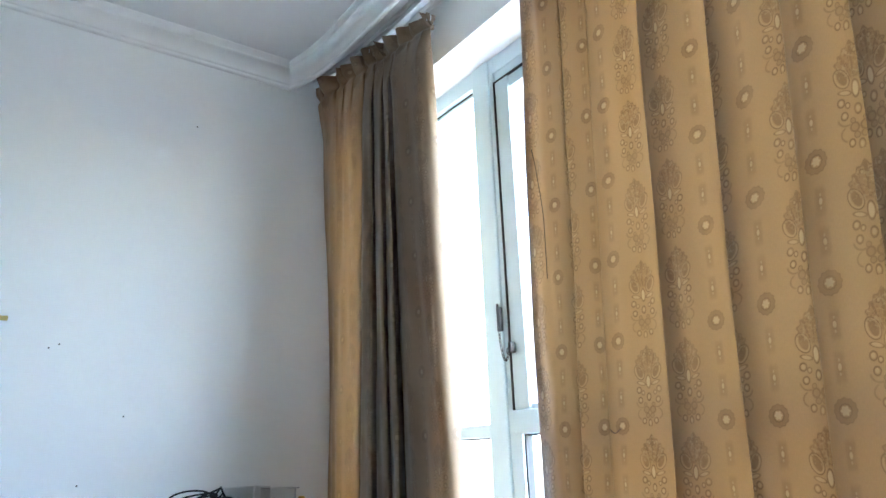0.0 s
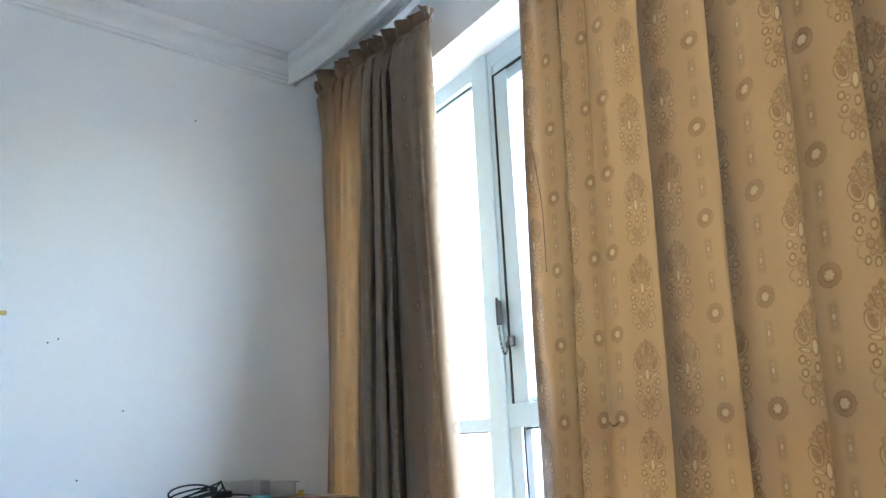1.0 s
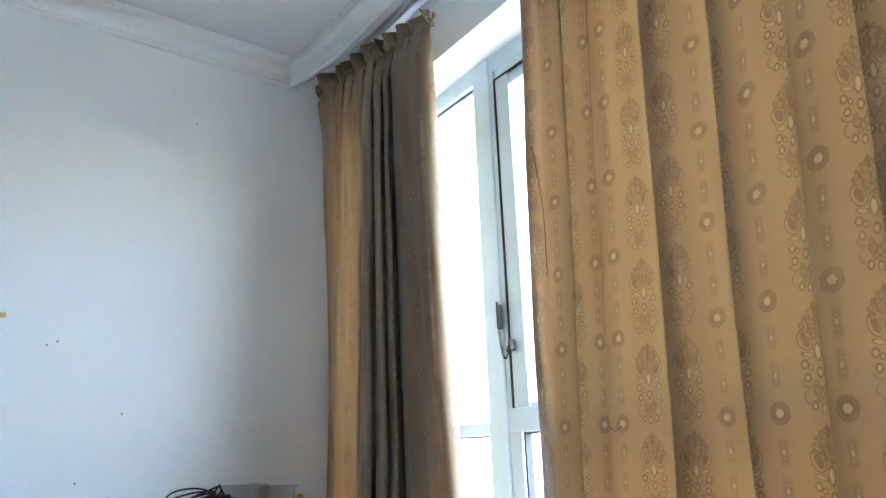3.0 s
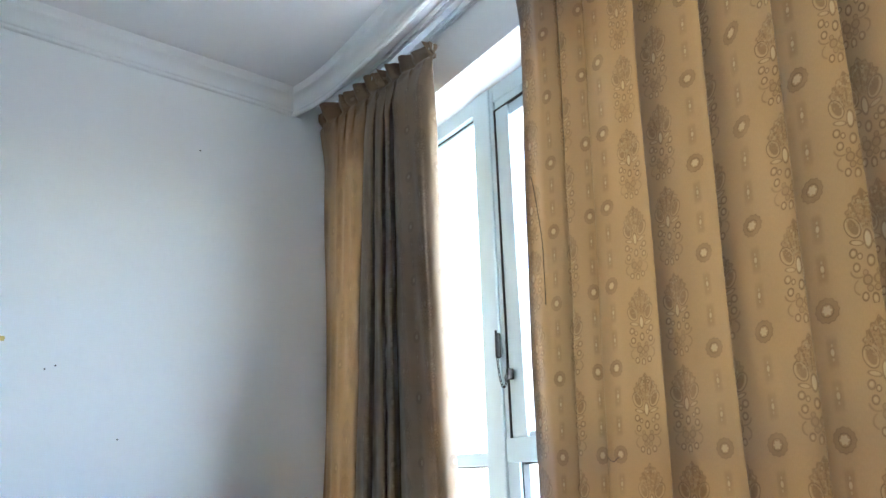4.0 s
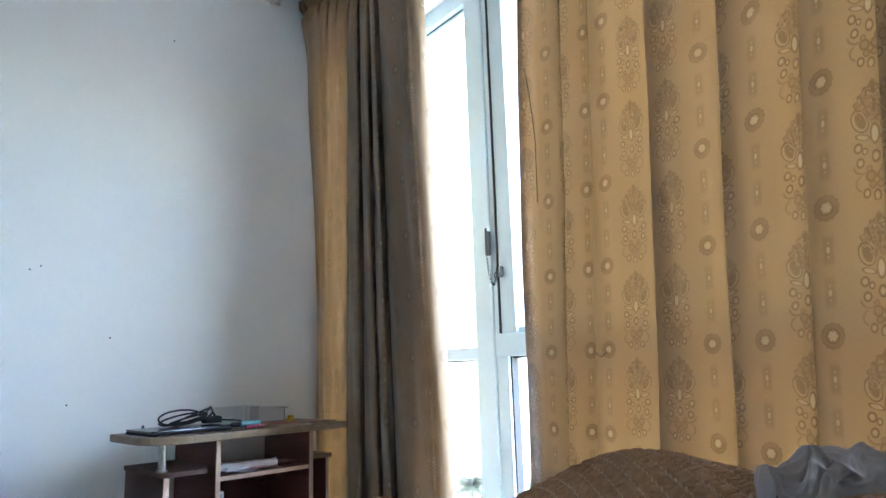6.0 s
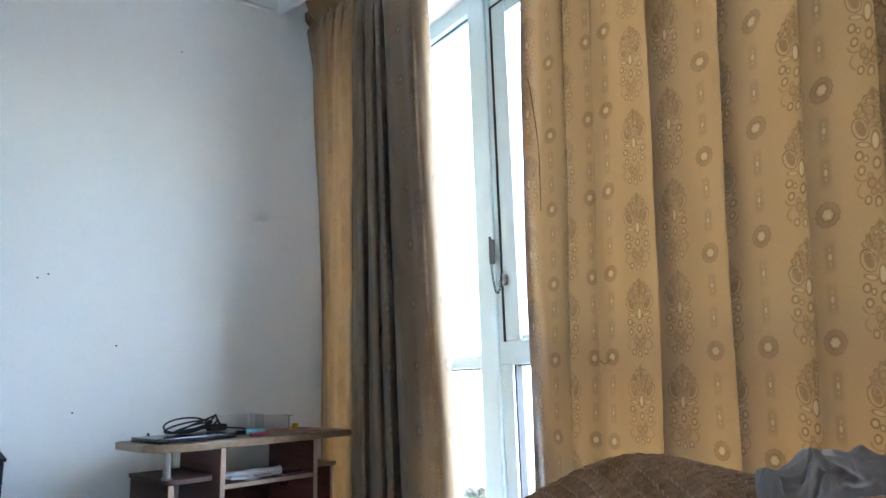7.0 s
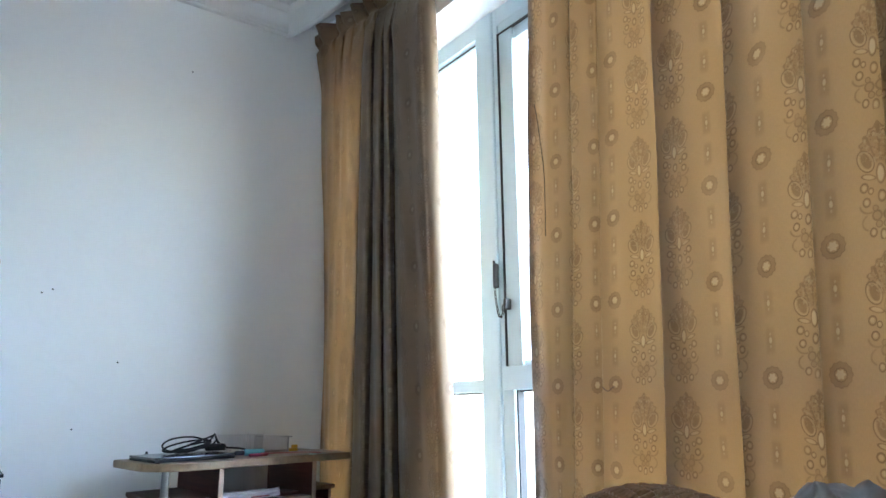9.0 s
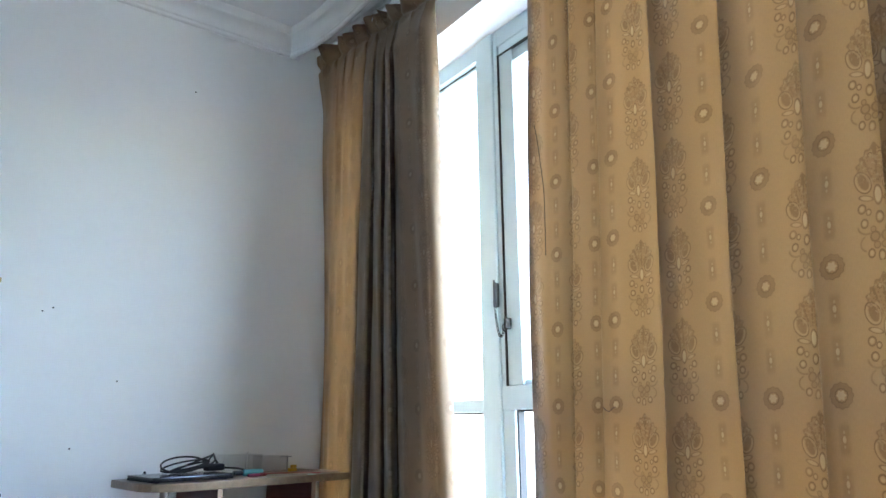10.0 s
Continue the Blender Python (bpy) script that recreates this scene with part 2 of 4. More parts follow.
    dark.append(n.math("MULTIPLY", n.math("MULTIPLY", n.step(rays, 0.45, 0.8), body), 0.8))
    dots = n.node("ShaderNodeTexVoronoi", Vector=uv.outputs[0], Scale=190.0).outputs["Distance"]
    dark.append(n.math("MULTIPLY", n.math("MULTIPLY", n.step(dots, 0.42, 0.25), body), 0.8))
    light.append(n.math("MULTIPLY", n.math("MULTIPLY", n.step(dots, 0.62, 0.8), body), 0.4))

    def total(items):
        t = items[0]
        for i in items[1:]:
            t = n.math("MAXIMUM", t, i)
        return t

    wear = n.step(n.noise(26, 3, uv.outputs[0]), 0.2, 0.62)
    D = n.math("MULTIPLY", total(dark), n.math("MULTIPLY_ADD", wear, 0.5 * contrast, 0.5 * contrast))
    Lt = n.math("MULTIPLY", total(light), contrast)
    weave = n.noise(420, 2, n.mapped(uv.outputs[0], (1.0, 0.35, 1.0)))
    mott = n.noise(7, 4, n.mapped(uv.outputs[0], (1.0, 0.25, 1.0)))
    base = n.mix(n.math("MULTIPLY_ADD", weave, 0.5, n.math("MULTIPLY", mott, 0.5)), rgb(0.172, 0.115, 0.071), rgb(0.252, 0.173, 0.110))
    base = n.mix(n.math("MULTIPLY", D, 0.8), base, rgb(0.085, 0.053, 0.030))
    base = n.mix(n.math("MULTIPLY", Lt, 0.4), base, rgb(0.42, 0.35, 0.26))
    n.set(Base_Color=base, Roughness=0.78, Sheen_Weight=0.25, Sheen_Roughness=0.4)
    n.put(n.bsdf.inputs["Specular IOR Level"], 0.25)
    h = n.math("ADD", n.math("MULTIPLY", weave, 0.3), n.math("MULTIPLY_ADD", Lt, 1.0, n.math("MULTIPLY", D, 0.45)))
    n.bump(h, 0.45, 0.0016)
    gold = n.mix(D, rgb(0.86, 0.405, 0.115), rgb(0.44, 0.178, 0.042))
    gold = n.mix(n.math("MULTIPLY", Lt, 0.4), gold, rgb(0.84, 0.60, 0.34))
    tr = n.node("ShaderNodeBsdfTranslucent", Color=gold)
    mx = n.node("ShaderNodeMixShader", Fac=CLOTH_LETS_THROUGH)
    n.t.links.new(n.bsdf.outputs[0], mx.inputs[1])
    n.t.links.new(tr.outputs[0], mx.inputs[2])
    n.t.links.new(mx.outputs[0], n.out.inputs[0])
    return n.mat


RIB = Vector((0.90, -0.43, 0.0)).normalized()
RIB_PITCH, PUFF = 0.0245, 0.0068


def chenille():
    n = Nodes("chenille_blanket")
    c = n.coord()
    dot = n.t.nodes.new("ShaderNodeVectorMath")
    dot.operation = "DOT_PRODUCT"
    n.put(dot.inputs[0], c)
    # the ribs were laid out before the blanket was scaled about its pivot
    dot.inputs[1].default_value = (-RIB.y / 0.75, RIB.x / 0.75, 0)
    xyz = n.node("ShaderNodeSeparateXYZ", Vector=c)
    ox = n.math("MULTIPLY_ADD", xyz.outputs[0], 1 / 0.75, 2.745 * (1 - 1 / 0.75))
    oy = n.math("MULTIPLY_ADD", xyz.outputs[1], 1 / 0.75, -1.40 * (1 - 1 / 0.75))
    shift = 2.745 * (1 - 1 / 0.75) * -RIB.y + -1.40 * (1 - 1 / 0.75) * RIB.x
    warp = n.math("MULTIPLY", n.math("SINE", n.math("MULTIPLY_ADD", ox, 11.0, n.math("MULTIPLY", oy, 5.0))), 0.004)
    full = n.math("ADD", n.math("ADD", dot.outputs["Value"], shift + RIB_PITCH / 2), warp)
    q = n.math("ABSOLUTE", n.math("WRAP", full, RIB_PITCH / 2, -RIB_PITCH / 2))
    line = n.step(q, 0.0019, 0.0007)
    f = n.noise(110, 4, c, 0.65)
    big = n.noise(6, 2, c)
    base = n.mix(n.step(f, 0.3, 0.7), rgb(0.225, 0.118, 0.064), rgb(0.345, 0.190, 0.106))
    base = n.mix(n.math("MULTIPLY", big, 0.35), base, rgb(0.36, 0.21, 0.11))
    base = n.mix(n.math("MULTIPLY", line, 0.35), base, rgb(0.56, 0.42, 0.31))
    n.set(Base_Color=base, Roughness=0.95, Sheen_Weight=0.12, Sheen_Roughness=0.5)
    n.put(n.bsdf.inputs["Specular IOR Level"], 0.1)
    n.bump(n.math("ADD", n.noise(240, 4, c, 0.7), n.noise(700, 2, c)), 0.4, 0.0015)
    return n.mat


def window_glass():
    n = Nodes("window_glass")
    t = n.t
    clear = t.nodes.new("ShaderNodeBsdfTransparent")
    clear.inputs[0].default_value = rgb(0.985, 0.995, 0.99)
    gloss = n.node("ShaderNodeBsdfGlossy", Roughness=0.02)
    dust = n.node("ShaderNodeBsdfTranslucent", Color=rgb(0.75, 0.74, 0.70))
    a = n.node("ShaderNodeMixShader", Fac=n.math("MULTIPLY_ADD", n.noise(5, 4, n.coord()), 0.006, 0.001))
    t.links.new(clear.outputs[0], a.inputs[1])
    t.links.new(dust.outputs[0], a.inputs[2])
    b = n.node("ShaderNodeMixShader", Fac=0.05)
    t.links.new(a.outputs[0], b.inputs[1])
    t.links.new(gloss.outputs[0], b.inputs[2])
    t.links.new(b.outputs[0], n.out.inputs[0])
    return n.mat


def clear_plastic():
    n = Nodes("clear_plastic")
    t = n.t
    clear = t.nodes.new("ShaderNodeBsdfTransparent")
    clear.inputs[0].default_value = rgb(0.988, 0.990, 0.992)
    gloss = n.node("ShaderNodeBsdfGlossy", Roughness=0.12)
    haze = n.node("ShaderNodeBsdfDiffuse", Color=rgb(0.75, 0.77, 0.8))
    a = n.node("ShaderNodeMixShader", Fac=n.math("MULTIPLY_ADD", n.noise(20, 3, n.coord()), 0.03, 0.004))
    t.links.new(clear.outputs[0], a.inputs[1])
    t.links.new(haze.outputs[0], a.inputs[2])
    b = n.node("ShaderNodeMixShader", Fac=0.022)
    t.links.new(a.outputs[0], b.inputs[1])
    t.links.new(gloss.outputs[0], b.inputs[2])
    t.links.new(b.outputs[0], n.out.inputs[0])
    return n.mat


M_WALL = wall_paint("wall_paint", (0.87, 0.87, 0.855))
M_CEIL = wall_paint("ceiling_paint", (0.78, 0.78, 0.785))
M_PLASTER = wall_paint("plaster_moulding", (0.84, 0.84, 0.83))
M_FLOOR = plain("floor_tile", (0.66, 0.61, 0.54), 0.3, 0, 0.08, 4)
# white frame whose base colour carries the blue cast of the sky light
M_FRAME = plain("sky_tinted_aluminium", (0.52, 0.65, 0.70), 0.35, 0, 0.04, 9, 0.05)
M_GASKET = plain("black_gasket", (0.015, 0.015, 0.017), 0.6, 0, 0.2, 60)
M_GLASS = window_glass()
M_STEEL = plain("worn_steel", (0.022, 0.019, 0.016), 0.6, 0.2, 0.25, 120, 0.2)
M_CHAIN = plain("dark_chain", (0.02, 0.018, 0.017), 0.6, 0.5, 0.3, 200, 0.2)
M_CHROME = plain("chrome", (0.24, 0.24, 0.25), 0.3, 1.0, 0.05, 60, 0.02)
M_CLOTH = curtain_cloth("jacquard_cloth", 1.0)
# same cloth in shade: the dim light is put into a weaker pattern
M_CLOTH_SHADED = curtain_cloth("shaded_jacquard_cloth", 0.6)
M_TRACK = plain("white_track", (0.75, 0.75, 0.74), 0.4, 0, 0.06, 30)
M_WALNUT = wood_board("mahogany_board", (0.085, 0.024, 0.020), (0.17, 0.055, 0.042))
M_PANEL = wood_board("brown_panel", (0.060, 0.030, 0.023), (0.098, 0.052, 0.040), 0.62)
M_EDGE = plain("pale_edge_band", (0.46, 0.32, 0.25), 0.5, 0, 0.18, 40, 0.2)
M_TOP = plain("worn_laminate_top", (0.24, 0.165, 0.10), 0.42, 0, 0.75, 45, 0.5)
M_BLACK = plain("black_plastic", (0.009, 0.010, 0.014), 0.6, 0, 0.2, 40, 0.1)
M_BLACK.node_tree.nodes["Principled BSDF"].inputs["Specular IOR Level"].default_value = 0.2
M_LID = plain("glossy_black_lid", (0.010, 0.011, 0.014), 0.16, 0, 0.15, 30, 0.02)
M_BLACK_RUB = plain("black_rubber", (0.014, 0.014, 0.016), 0.55, 0, 0.2, 80, 0.1)
M_BLACK_RUB.node_tree.nodes["Principled BSDF"].inputs["Specular IOR Level"].default_value = 0.15
M_PAPER = plain("paper", (0.78, 0.76, 0.80), 0.8, 0, 0.06, 25, 0.3)
M_RED = plain("red_ink", (0.45, 0.12, 0.12), 0.7, 0, 0.15, 40)
M_TEAL = plain("teal_plastic", (0.10, 0.36, 0.42), 0.35, 0, 0.1, 40)
M_PINK = plain("pink_plastic", (0.34, 0.06, 0.13), 0.4, 0, 0.1, 40)
M_YELLOW = plain("yellow_plastic", (0.62, 0.38, 0.04), 0.45, 0, 0.12, 60)
M_MINT = plain("mint_sticker", (0.45, 0.62, 0.52), 0.6, 0, 0.1, 90)
M_CLEAR = clear_plastic()
M_GREY = plain("grey_plastic", (0.32, 0.34, 0.36), 0.45, 0, 0.1, 50)
M_WHITE = plain("white_plastic", (0.78, 0.78, 0.78), 0.4, 0, 0.05, 50)
M_BLANKET = chenille()
M_SHEET = plain("mattress_ticking", (0.62, 0.56, 0.48), 0.85, 0, 0.1, 20, 0.4)
M_GARMENT = plain("grey_white_jersey", (0.225, 0.187, 0.167), 0.9, 0, 0.08, 35, 0.4)
M_STRAP = plain("black_strap", (0.02, 0.02, 0.022), 0.75, 0, 0.25, 150, 0.5)
M_BEDWOOD = wood_board("bed_wood", (0.10, 0.05, 0.03), (0.2, 0.11, 0.06))
M_SAND = plain("pale_sand", (0.09, 0.086, 0.078), 0.95, 0, 0.12, 0.05, 0.5)
M_FROND = plain("palm_frond", (0.0070, 0.0105, 0.0080), 0.6, 0, 0.3, 2.0, 0.3)
M_FROND.node_tree.nodes["Principled BSDF"].inputs["Specular IOR Level"].default_value = 0.0
M_TRUNK = plain("palm_trunk", (0.08, 0.06, 0.045), 0.9, 0, 0.3, 3.0, 0.6)
M_MARK = plain("wall_mark", (0.06, 0.055, 0.05), 0.8, 0, 0.2, 200)
M_TAPE = plain("yellow_tape", (0.62, 0.48, 0.16), 0.55, 0, 0.1, 90)

# ---------------------------------------------------------------- room shell
CEIL = 2.75
RX, RY = 4.5, -3.9            # the far ends of the room
HEAD, SILL = 2.478, 0.14      # window opening
# the right end is widened out of view to let more daylight in
WX0, WX1 = 0.20, 3.50

structure(link_mesh("floor", box(-0.25, RY - 0.2, -0.2, RX + 0.2, 0.3, 0.0), M_FLOOR), "beige tiled floor of the bedroom", "floor")
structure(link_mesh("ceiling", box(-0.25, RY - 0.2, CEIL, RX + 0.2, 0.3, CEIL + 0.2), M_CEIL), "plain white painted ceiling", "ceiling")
structure(link_mesh("wall_west", box(-0.25, RY - 0.2, 0.0, 0.0, 0.3, CEIL), M_WALL), "white painted wall with a few small marks", "wall")
structure(link_mesh("wall_east", box(RX, RY - 0.2, 0.0, RX + 0.2, 0.3, CEIL), M_WALL), "white painted wall", "wall")
structure(link_mesh("wall_south", box(0.0, RY - 0.2, 0.0, RX, RY, CEIL), M_WALL), "white painted wall", "wall")
bm = bmesh.new()
add_box(bm, 0.0, 0.0, 0.0, WX0, 0.3, CEIL)
add_box(bm, WX1, 0.0, 0.0, RX, 0.3, CEIL)
add_box(bm, WX0, 0.0, HEAD, WX1, 0.3, CEIL)
add_box(bm, WX0, 0.0, 0.0, WX1, 0.3, SILL)
structure(link_mesh("wall_north", bm, M_WALL), "white painted window wall with a deep reveal", "wall")

# plaster cove along the west wall: bead, hollow, two small steps
COVE = [(0.0, 2.652), (0.012, 2.654), (0.016, 2.661), (0.012, 2.668), (0.017, 2.672)]
for k in range(9):
    a = radians(90 * k / 8)
    COVE.append((0.017 + 0.062 * (1 - math.cos(a)), 2.672 + 0.050 * math.sin(a)))
COVE += [(0.082, 2.726), (0.082, 2.733), (0.094, 2.735), (0.096, 2.742), (0.106, 2.743), (0.108, CEIL)]
structure(link_mesh("trim_west", sweep([(-o, z) for o, z in COVE], [(0.0, RY), (0.0, -1.4), (0.0, -0.27)]), M_PLASTER, True),
          "white plaster cove moulding under the ceiling", "moulding")
# the curtain pelmet: the same cove bent in a shallow bow, hiding the tracks
bow = [tuple(p) for p in spline([(-0.02, -0.300), (0.145, -0.252), (0.325, -0.224), (0.58, -0.214), (0.85, -0.214), (1.2, -0.216),
                                 (2.2, -0.216), (RX, -0.216)], 60)]
PELMET = [(0.0, CEIL), (0.0, 2.655), (-0.018, 2.645), (-0.026, 2.650), (-0.028, 2.662), (-0.024, 2.668)]
for k in range(9):
    a = radians(90 * k / 8)
    PELMET.append((-0.026 - 0.050 * (1 - math.cos(a)), 2.670 + 0.052 * math.sin(a)))
PELMET += [(-0.080, 2.727), (-0.080, 2.735), (-0.090, 2.737), (-0.092, CEIL)]
structure(link_mesh("trim_north", sweep(PELMET, bow), M_PLASTER, True), "white plaster pelmet bowed over the curtain tracks", "pelmet")
structure(link_mesh("baseboard", box(0.0, RY, 0.0, 0.014, -0.02, 0.09, 0.003), M_PLASTER), "white baseboard along the wall", "baseboard")

# ---------------------------------------------------------------- window
FY = 0.16                      # room face of the frame
window = structure(new("window_1"), "white aluminium window with an opening casement and a chained restrictor", "window")


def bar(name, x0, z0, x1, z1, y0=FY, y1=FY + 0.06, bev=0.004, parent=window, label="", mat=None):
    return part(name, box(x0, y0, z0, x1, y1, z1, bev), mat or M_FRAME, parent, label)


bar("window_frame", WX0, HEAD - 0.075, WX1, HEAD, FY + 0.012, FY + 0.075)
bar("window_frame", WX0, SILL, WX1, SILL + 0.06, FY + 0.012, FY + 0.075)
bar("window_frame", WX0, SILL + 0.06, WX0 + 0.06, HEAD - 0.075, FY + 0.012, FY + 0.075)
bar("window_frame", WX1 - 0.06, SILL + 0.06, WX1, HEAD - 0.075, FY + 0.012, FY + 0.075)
part("window_sill", box(WX0, -0.03, SILL - 0.03, WX1, FY, SILL + 0.004, 0.004), M_PLASTER, window)
# the third bay is unseen, added without a curtain to brighten the room
BAY = [(0.26, 0.833), (0.998, 2.84), (3.02, 3.44)]
for i in range(len(BAY) - 1):
    a, b = BAY[i][1], BAY[i + 1][0]
    bar("mullion", a, SILL, b - 0.062, HEAD - 0.004, FY, FY + 0.085, 0.010)
    if i == 0:
        bar("mullion", b - 0.062, SILL, b, 1.0, FY + 0.010, FY + 0.08, 0.004)
        bar("mullion", b - 0.062, 1.0, b - 0.041, HEAD - 0.004, FY + 0.010, FY + 0.08, 0.003)
    else:
        bar("mullion", b - 0.062, SILL, b, HEAD - 0.004, FY + 0.010, FY + 0.08, 0.004)
for i, (a, b) in enumerate(BAY):
    if i % 2 == 0:                                   # fixed light
        bar("transom", a, 0.975, b, 1.022, FY + 0.014, FY + 0.07)
        for z0, z1 in ((SILL + 0.06, 0.975), (1.022, HEAD - 0.075)):
            part("pane", box(a - 0.004, FY + 0.04, z0 - 0.004, b + 0.004, FY + 0.046, z1 + 0.004), M_GLASS, window).visible_shadow = False
            bar("gasket", a, z1 - 0.007, b, z1, FY + 0.036, FY + 0.05, 0.0, mat=M_GASKET)
        bar("glazing_bead", a, HEAD - 0.100, b, HEAD - 0.088, FY + 0.03, FY + 0.039, 0.002)
    else:                                            # casement above, fixed light below
        bar("transom", a - 0.06, 0.982, b, 1.063, FY + 0.006, FY + 0.07)
        part("pane", box(a - 0.004, FY + 0.04, SILL + 0.056, b, FY + 0.046, 0.986), M_GLASS, window).visible_shadow = False
        bar("gasket", a, SILL + 0.06, a + 0.006, 0.982, FY + 0.02, FY + 0.05, 0.0, mat=M_GASKET)
        bar("gasket", a, 0.975, b, 0.982, FY + 0.03, FY + 0.05, 0.0, mat=M_GASKET)
        # the sash stands in its rebate behind a dark gap
        s0 = a - 0.034
        bar("gasket", s0 - 0.004, 1.063, s0 + 0.001, HEAD - 0.118, FY + 0.0075, FY + 0.05, 0.0, mat=M_GASKET)
        bar("gasket", s0, HEAD - 0.122, b, HEAD - 0.118, FY + 0.0085, FY + 0.05, 0.0, mat=M_GASKET)
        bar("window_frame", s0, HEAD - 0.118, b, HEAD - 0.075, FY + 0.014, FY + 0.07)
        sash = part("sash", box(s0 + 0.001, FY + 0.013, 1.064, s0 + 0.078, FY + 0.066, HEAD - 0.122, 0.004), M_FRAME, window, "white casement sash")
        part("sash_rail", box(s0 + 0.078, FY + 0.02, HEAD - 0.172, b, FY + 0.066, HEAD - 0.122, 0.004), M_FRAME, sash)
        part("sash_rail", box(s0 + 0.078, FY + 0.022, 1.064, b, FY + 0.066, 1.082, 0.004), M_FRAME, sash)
        part("pane", box(s0 + 0.074, FY + 0.042, 1.08, b, FY + 0.048, HEAD - 0.168), M_GLASS, sash).visible_shadow = False

# chained restrictor on the casement
restrictor = thing("window_restrictor", "worn steel window restrictor with a dark hanging chain", "latch", (0.936, FY, 1.39))
part("holder", box(-0.009, -0.016, -0.046, 0.010, 0.0, 0.044, 0.004), M_STEEL, restrictor, "worn steel holder")
part("bolt", cylinder(0.0045, 0.10, (0.003, -0.018, 0.004), n=12, bev=0.001), M_CHAIN, restrictor)
part("catch", box(0.042, -0.014, -0.130, 0.058, 0.012, -0.090, 0.005), M_STEEL, restrictor, "small steel catch")
part("catch_eye", tube([(0.050 + 0.009 * math.cos(k * 0.524), -0.018, -0.125 + 0.012 * math.sin(k * 0.524)) for k in range(12)], 0.002, 6, True), M_CHAIN, restrictor)
chain_path = spline([(0.000, -0.014, -0.046), (0.002, -0.014, -0.072), (0.006, -0.014, -0.10), (0.013, -0.014, -0.132), (0.022, -0.014, -0.153),
                     (0.034, -0.014, -0.153), (0.044, -0.014, -0.135), (0.050, -0.014, -0.124)], 15)
for k in range(14):
    a, b = Vector(chain_path[k]), Vector(chain_path[k + 1])
    mid, d = (a + b) / 2, (b - a)
    w = Vector((d.z, 0, -d.x)).normalized() * 0.0042 if k % 2 else Vector((0, 0.0042, 0))
    half = d * 0.66
    pts = [mid + half * math.cos(j * math.tau / 10) + w * math.sin(j * math.tau / 10) for j in range(10)]
    part("chain_link", tube(pts, 0.0014, 5, True), M_CHAIN, restrictor)

# ---------------------------------------------------------------- outdoors, far below
bm = bmesh.new()
bmesh.ops.create_grid(bm, x_segments=8, y_segments=8, size=2500, matrix=Matrix.Translation((0, 0, -21)))
structure(link_mesh("ground", bm, M_SAND), "pale sandy ground far below the window", "ground")


def palm(at, height, size, seed):
    rnd = random.Random(seed)
    tree = thing("palm_tree", "date palm with a round crown of feathered green fronds", "palm tree", at, 0, "palms outside")
    bm = bmesh.new()
    rings = []
    for k in range(9):
        t = k / 8
        r = (0.28 - 0.1 * t) * (1.12 if k % 2 else 1.0)
        rings.append([bm.verts.new((r * math.cos(j * math.tau / 10) + 0.2 * t * t, r * math.sin(j * math.tau / 10), height * t)) for j in range(10)])
    for a, b in zip(rings, rings[1:]):
        for j in range(10):
            bm.faces.new((a[j], a[(j + 1) % 10], b[(j + 1) % 10], b[j]))
    part("trunk", bm, M_TRUNK, tree, "rough brown trunk")
    bm = bmesh.new()
    top = Vector((0.2, 0, height))
    for f in range(46):
        az, lift = rnd.uniform(0, math.tau), rnd.uniform(-0.35, 1.35)
        ln = size * rnd.uniform(0.8, 1.1)
        out = Vector((math.cos(az), math.sin(az), 0))
        side = Vector((-out.y, out.x, 0))
        prev = top.copy()
        for k in range(1, 15):
            t = k / 14
            p = top + out * ln * (math.cos(lift) * t) + Vector((0, 0, ln * (math.sin(lift) * t - 0.55 * t * t)))
            w = 0.34 * size * math.sin(math.pi * min(t * 0.9 + 0.1, 1)) ** 0.7
            for s in (-1, 1):
                tip = p + side * s * w + out * 0.16 * size - Vector((0, 0, 0.12 * size))
                q = prev.lerp(p, 0.55)
                bm.faces.new((bm.verts.new(prev), bm.verts.new(q), bm.verts.new(tip)))
            prev = p
    part("crown", bm, M_FROND, tree)
    return tree


palm((-60, 48.4, -21), 8.5, 3.5, 3)
palm((-60, 57.8, -21), 7.4, 2.5, 8)
palm((-76, 66.5, -21), 7.0, 2.6, 11)

# ---------------------------------------------------------------- curtains
TOP = 2.712


def track_line(x):
    """The tracks follow the bow of the pelmet near the corner."""
    return -0.098 - 0.085 * np.exp(-np.maximum(x - 0.08, 0) / 0.2)


